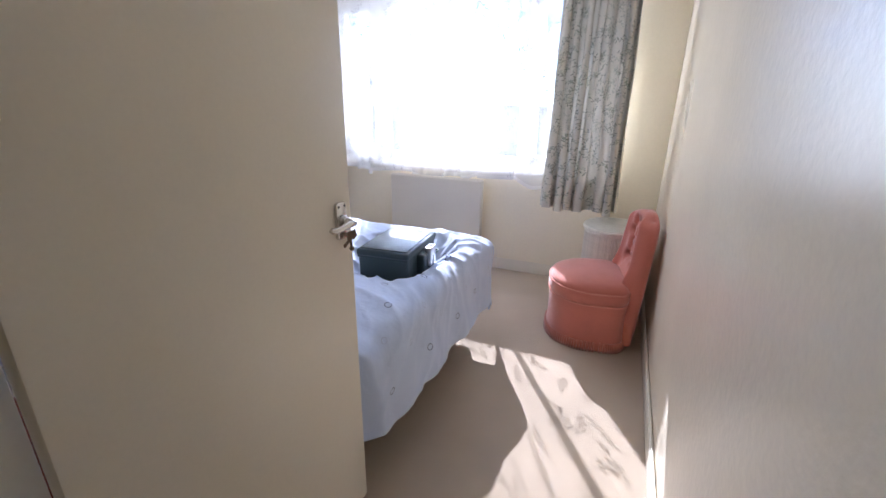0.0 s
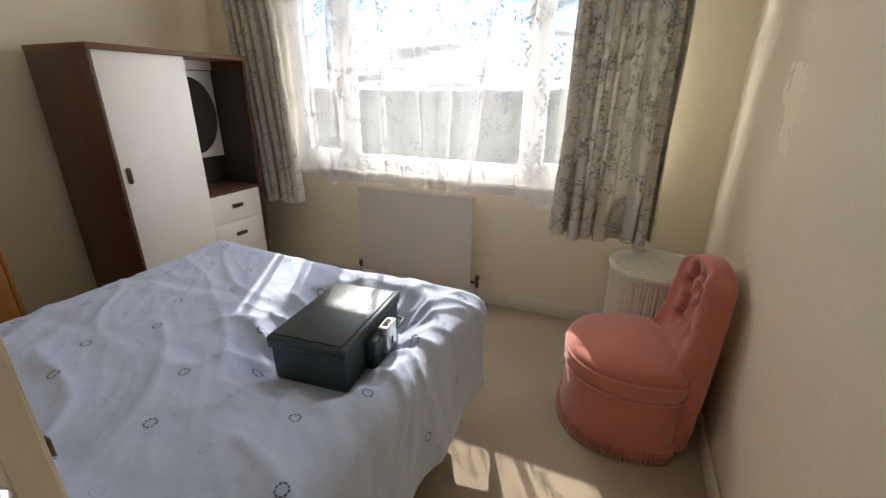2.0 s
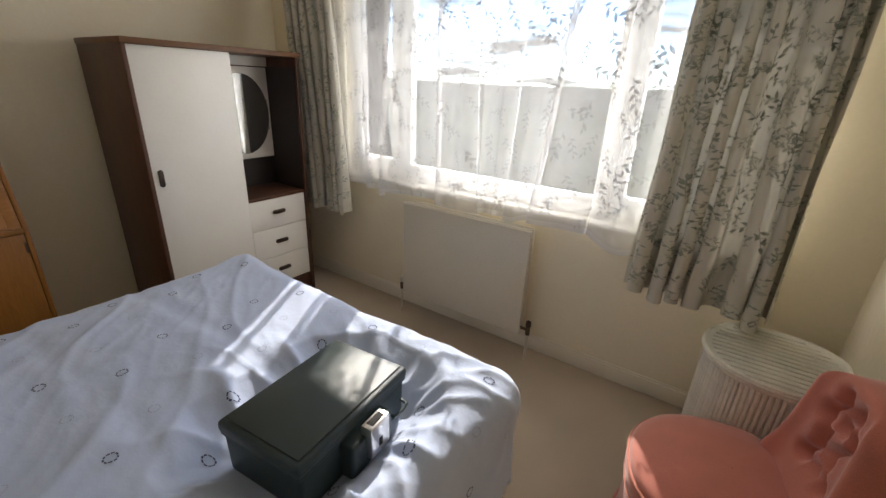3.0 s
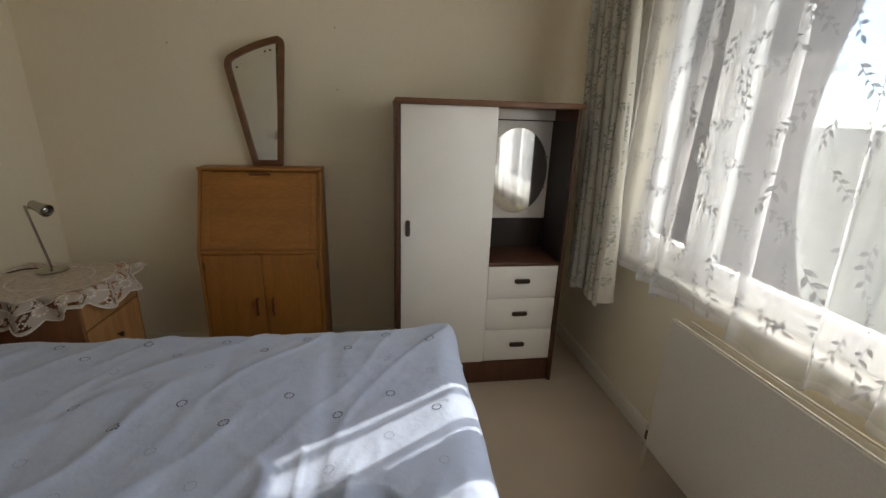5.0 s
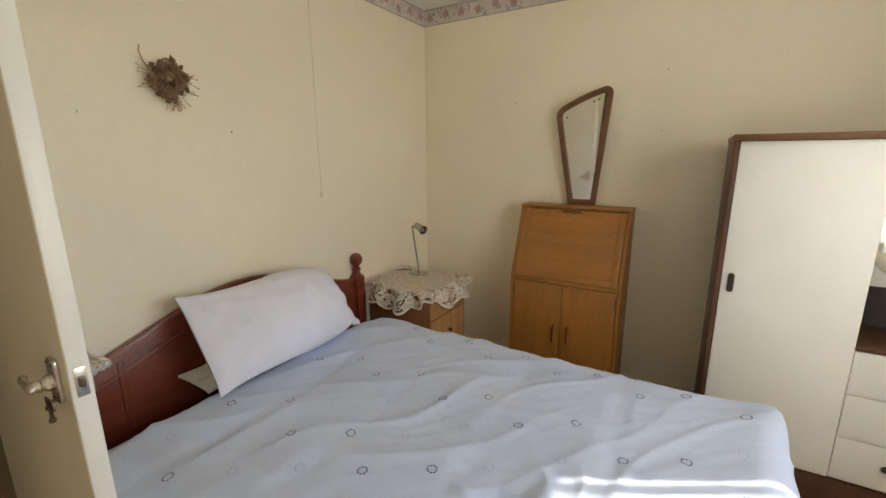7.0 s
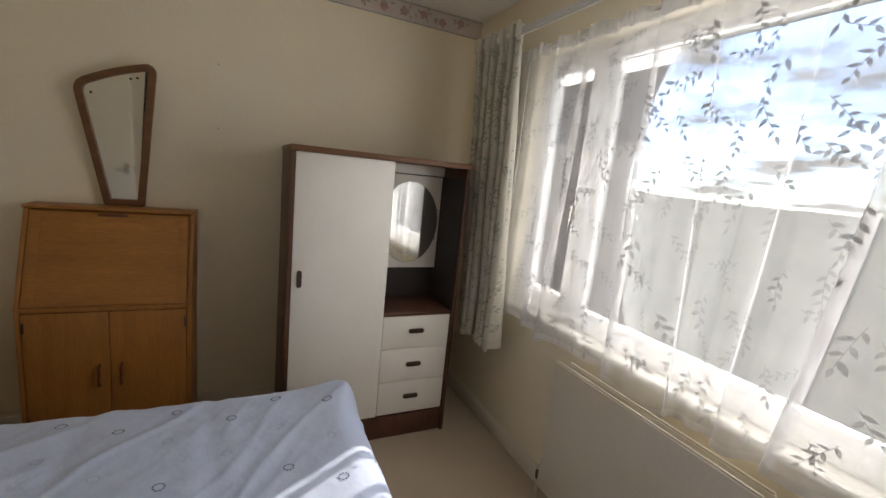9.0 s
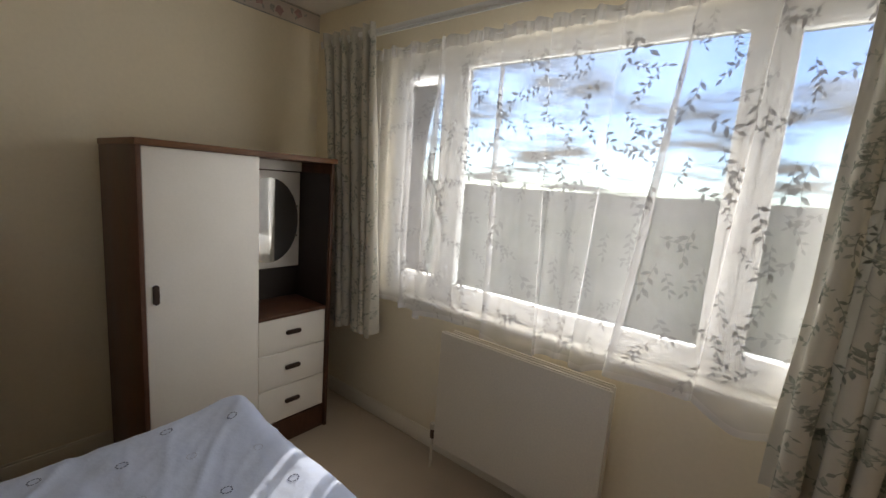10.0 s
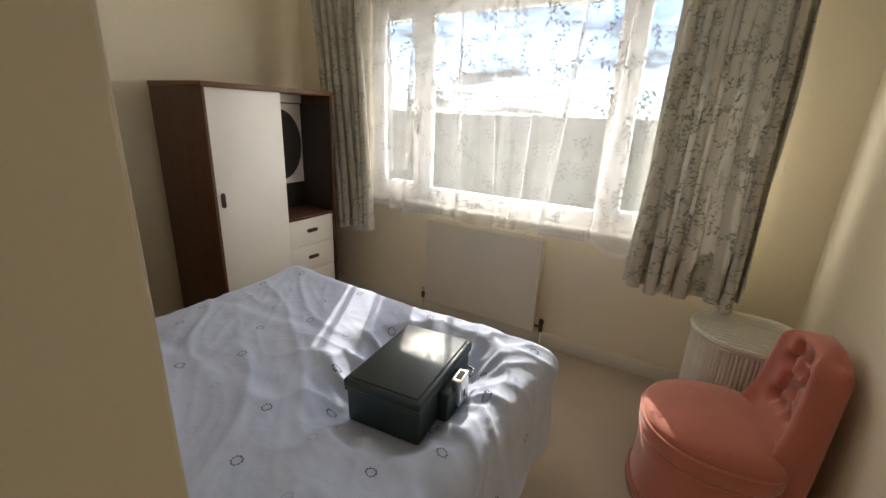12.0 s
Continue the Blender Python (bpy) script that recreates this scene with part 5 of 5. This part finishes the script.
def basket_ring(r, a, z):
    """Rounded plan, a little squarer towards the corner of the room; the body tapers down."""
    c, s = math.cos(a), math.sin(a)
    e = 0.80 if c + s > 0 else 0.94
    k = r * (0.93 + 0.07 * min(1, z / KT))
    x, y = KC.x + k * 0.214 * abs(c) ** e * (1 if c > 0 else -1), KC.y + k * 0.208 * abs(s) ** e * (1 if s > 0 else -1)
    return min(x, XR - 0.018), min(y, YN - 0.020)


def loop_of(r, z, n=60):
    return [(*basket_ring(r, 6.2832 * k / n, z), z) for k in range(n)]


liner = grid(lambda u, v: Vector((*basket_ring(0.975, 6.2832 * u, 0.01 + v * (KT - 0.02)), 0.01 + v * (KT - 0.02))), 60, 6, True)
part("liner", liner, M_WICKER, basket, smooth=180)
for z in (0.012, 0.185, 0.192, 0.360, 0.367, KT - 0.018, KT - 0.009):
    part("woven_band", tube(loop_of(1.0, z), 0.0065, 6, True), M_WICKER, basket)
lid_ob = part("lid", prism([(x, y) for x, y, z in loop_of(1.035, KT)], 'z', KT, KT + 0.014, 0.004), M_LID, basket, "pale padded lid")
for r, z in ((1.05, KT + 0.002), (1.04, KT + 0.012)):
    part("lid_edge", tube(loop_of(r, z), 0.006, 6, True), M_WICKER, lid_ob)
for k in range(13):
    y = KC.y - 0.183 + 0.366 * k / 12
    half = 0.200 * math.sqrt(max(0.02, 1 - ((y - KC.y) / 0.208) ** 2))
    part("lid_slat", turned(box(KC.x - half, min(KC.x + half, XR - 0.03), y - 0.012, y + 0.012, KT + 0.013, KT + 0.019, 0.003), (KC.x, KC.y, 0), 0), M_LID, lid_ob)
me_cane = None
for k in range(84):
    a = 6.2832 * (k + 0.5) / 84
    (x, y), (xb, yb) = basket_ring(0.985, a, KT), basket_ring(0.985, a, 0)
    if me_cane is None:
        first = part("cane", tube([(KC.x, KC.y, 0.0), (KC.x, KC.y, 0.27), (KC.x, KC.y, KT - 0.004)], 0.0085, 6), M_WICKER, basket)
        me_cane = first.data
        first.location = (x - KC.x, y - KC.y, 0)
    else:
        c = new("cane", me_cane)
        c.parent = basket
        c.location = (x - KC.x, y - KC.y, 0)

# ---- door ----
DLX0, DLX1, DLY0, DLY1 = -0.640, -0.600, 0.450, 1.176
door = thing("door_1", (-0.62, 0.45, 0), "flush cream painted bedroom door standing open against the bed", "door", kind="structure")
leaf = part("leaf", box(DLX0, DLX1, DLY0, DLY1, 0.012, 2.0, 0.003), M_DOOR, door)
part("edge_strip", box(DLX0 + 0.002, DLX1 - 0.002, DLY1 - 0.001, DLY1 + 0.002, 0.014, 1.998, 0.0008), M_WHITE, leaf, "white painted edge")
HZ, HYC = 1.020, 1.124
for face, sgn in ((DLX1, 1), (DLX0, -1)):
    def fx(a, b):
        return tuple(sorted((face + sgn * a, face + sgn * b)))
    pw, r = 0.021, 0.010
    rounded = [(HYC + cy * (pw - r) + r * math.cos(radians(a)), HZ + (0.048 if cz > 0 else -0.052) - cz * r + r * math.sin(radians(a)))
               for cy, cz, a0 in ((1, 1, 0), (-1, 1, 90), (-1, -1, 180), (1, -1, 270)) for a in range(a0, a0 + 91, 18)]
    plate = part("handle_plate", prism(rounded, 'x', *fx(0.0, 0.011), 0.003), M_CHROME, leaf, "satin chrome plate")
    rose = turned(lathe([(0.0195, 0.0), (0.0185, 0.008), (0.014, 0.014), (0.0125, 0.016), (0.012, 0.020), (0.014, 0.023), (0.013, 0.027), (0.010, 0.036)], (face + sgn * 0.009, HYC, HZ - 0.004), 28), (face + sgn * 0.009, HYC, HZ - 0.004), 90 * sgn, 'Y')
    part("rose", rose, M_CHROME, plate)
    lever = tube([(face + sgn * dx, HYC + dy, HZ - 0.004 + dz) for dx, dy, dz in ((0.041, 0.011, 0.0), (0.043, 0.006, 0.0), (0.043, -0.02, -0.001), (0.042, -0.05, -0.004), (0.040, -0.066, -0.005), (0.037, -0.078, -0.003), (0.034, -0.083, -0.002))],
                 [0.005, 0.0095, 0.0095, 0.0080, 0.0085, 0.0085, 0.004], 18)
    part("lever", lever, M_CHROME, plate, smooth=180)
    for sy, sz in ((-0.013, 0.037), (0.013, 0.037), (-0.013, -0.043), (0.013, -0.043)):
        part("screw", turned(lathe([(0.0035, 0.0), (0.0035, 0.001), (0.002, 0.002)], (face + sgn * 0.0105, HYC + sy, HZ + sz), 8), (face + sgn * 0.0105, HYC + sy, HZ + sz), 90 * sgn, 'Y'), M_DARK, plate)
part("latch_plate", box(DLX0 + 0.009, DLX1 - 0.009, DLY1 + 0.001, DLY1 + 0.004, HZ - 0.035, HZ + 0.030, 0.001), M_CHROME, leaf)
part("latch_bolt", box(DLX0 + 0.014, DLX1 - 0.014, DLY1 + 0.003, DLY1 + 0.010, HZ - 0.012, HZ + 0.010, 0.002), M_BRASSDARK, leaf)
for hz in (0.25, 1.75):
    part("hinge", tube([(DLX1 + 0.004, DLY0 - 0.004, hz - 0.04), (DLX1 + 0.004, DLY0 - 0.004, hz + 0.04)], 0.006, 8), M_CHROME, leaf)
kx = DLX1 + 0.020
keys = thing("door_keys", (kx, HYC + 0.02, HZ - 0.045), "tarnished keys hanging from the lock of the door", "keys")
part("key", join(tube([(DLX1 + 0.002, HYC + 0.012, HZ - 0.040), (DLX1 + 0.028, HYC + 0.012, HZ - 0.040)], 0.004, 8),
     box(DLX1 + 0.024, DLX1 + 0.028, HYC - 0.004, HYC + 0.034, HZ - 0.052, HZ - 0.030, 0.002)), M_BRASSDARK, keys)
part("key", turned(join(box(kx + 0.004, kx + 0.007, HYC - 0.022, HYC + 0.030, HZ - 0.062, HZ - 0.052, 0.001), box(kx + 0.0035, kx + 0.0075, HYC + 0.020, HYC + 0.040, HZ - 0.068, HZ - 0.046, 0.003)), (kx, HYC, HZ - 0.057), 25, 'X'), M_BRASSDARK, keys)
part("key_fob", join(tube([(kx + 0.006, HYC + 0.010, HZ - 0.052), (kx + 0.006, HYC + 0.012, HZ - 0.075)], 0.0035, 6), ball((kx + 0.006, HYC + 0.013, HZ - 0.080), 0.007, 0.007, 0.007, 8)), M_BRASSDARK, keys)
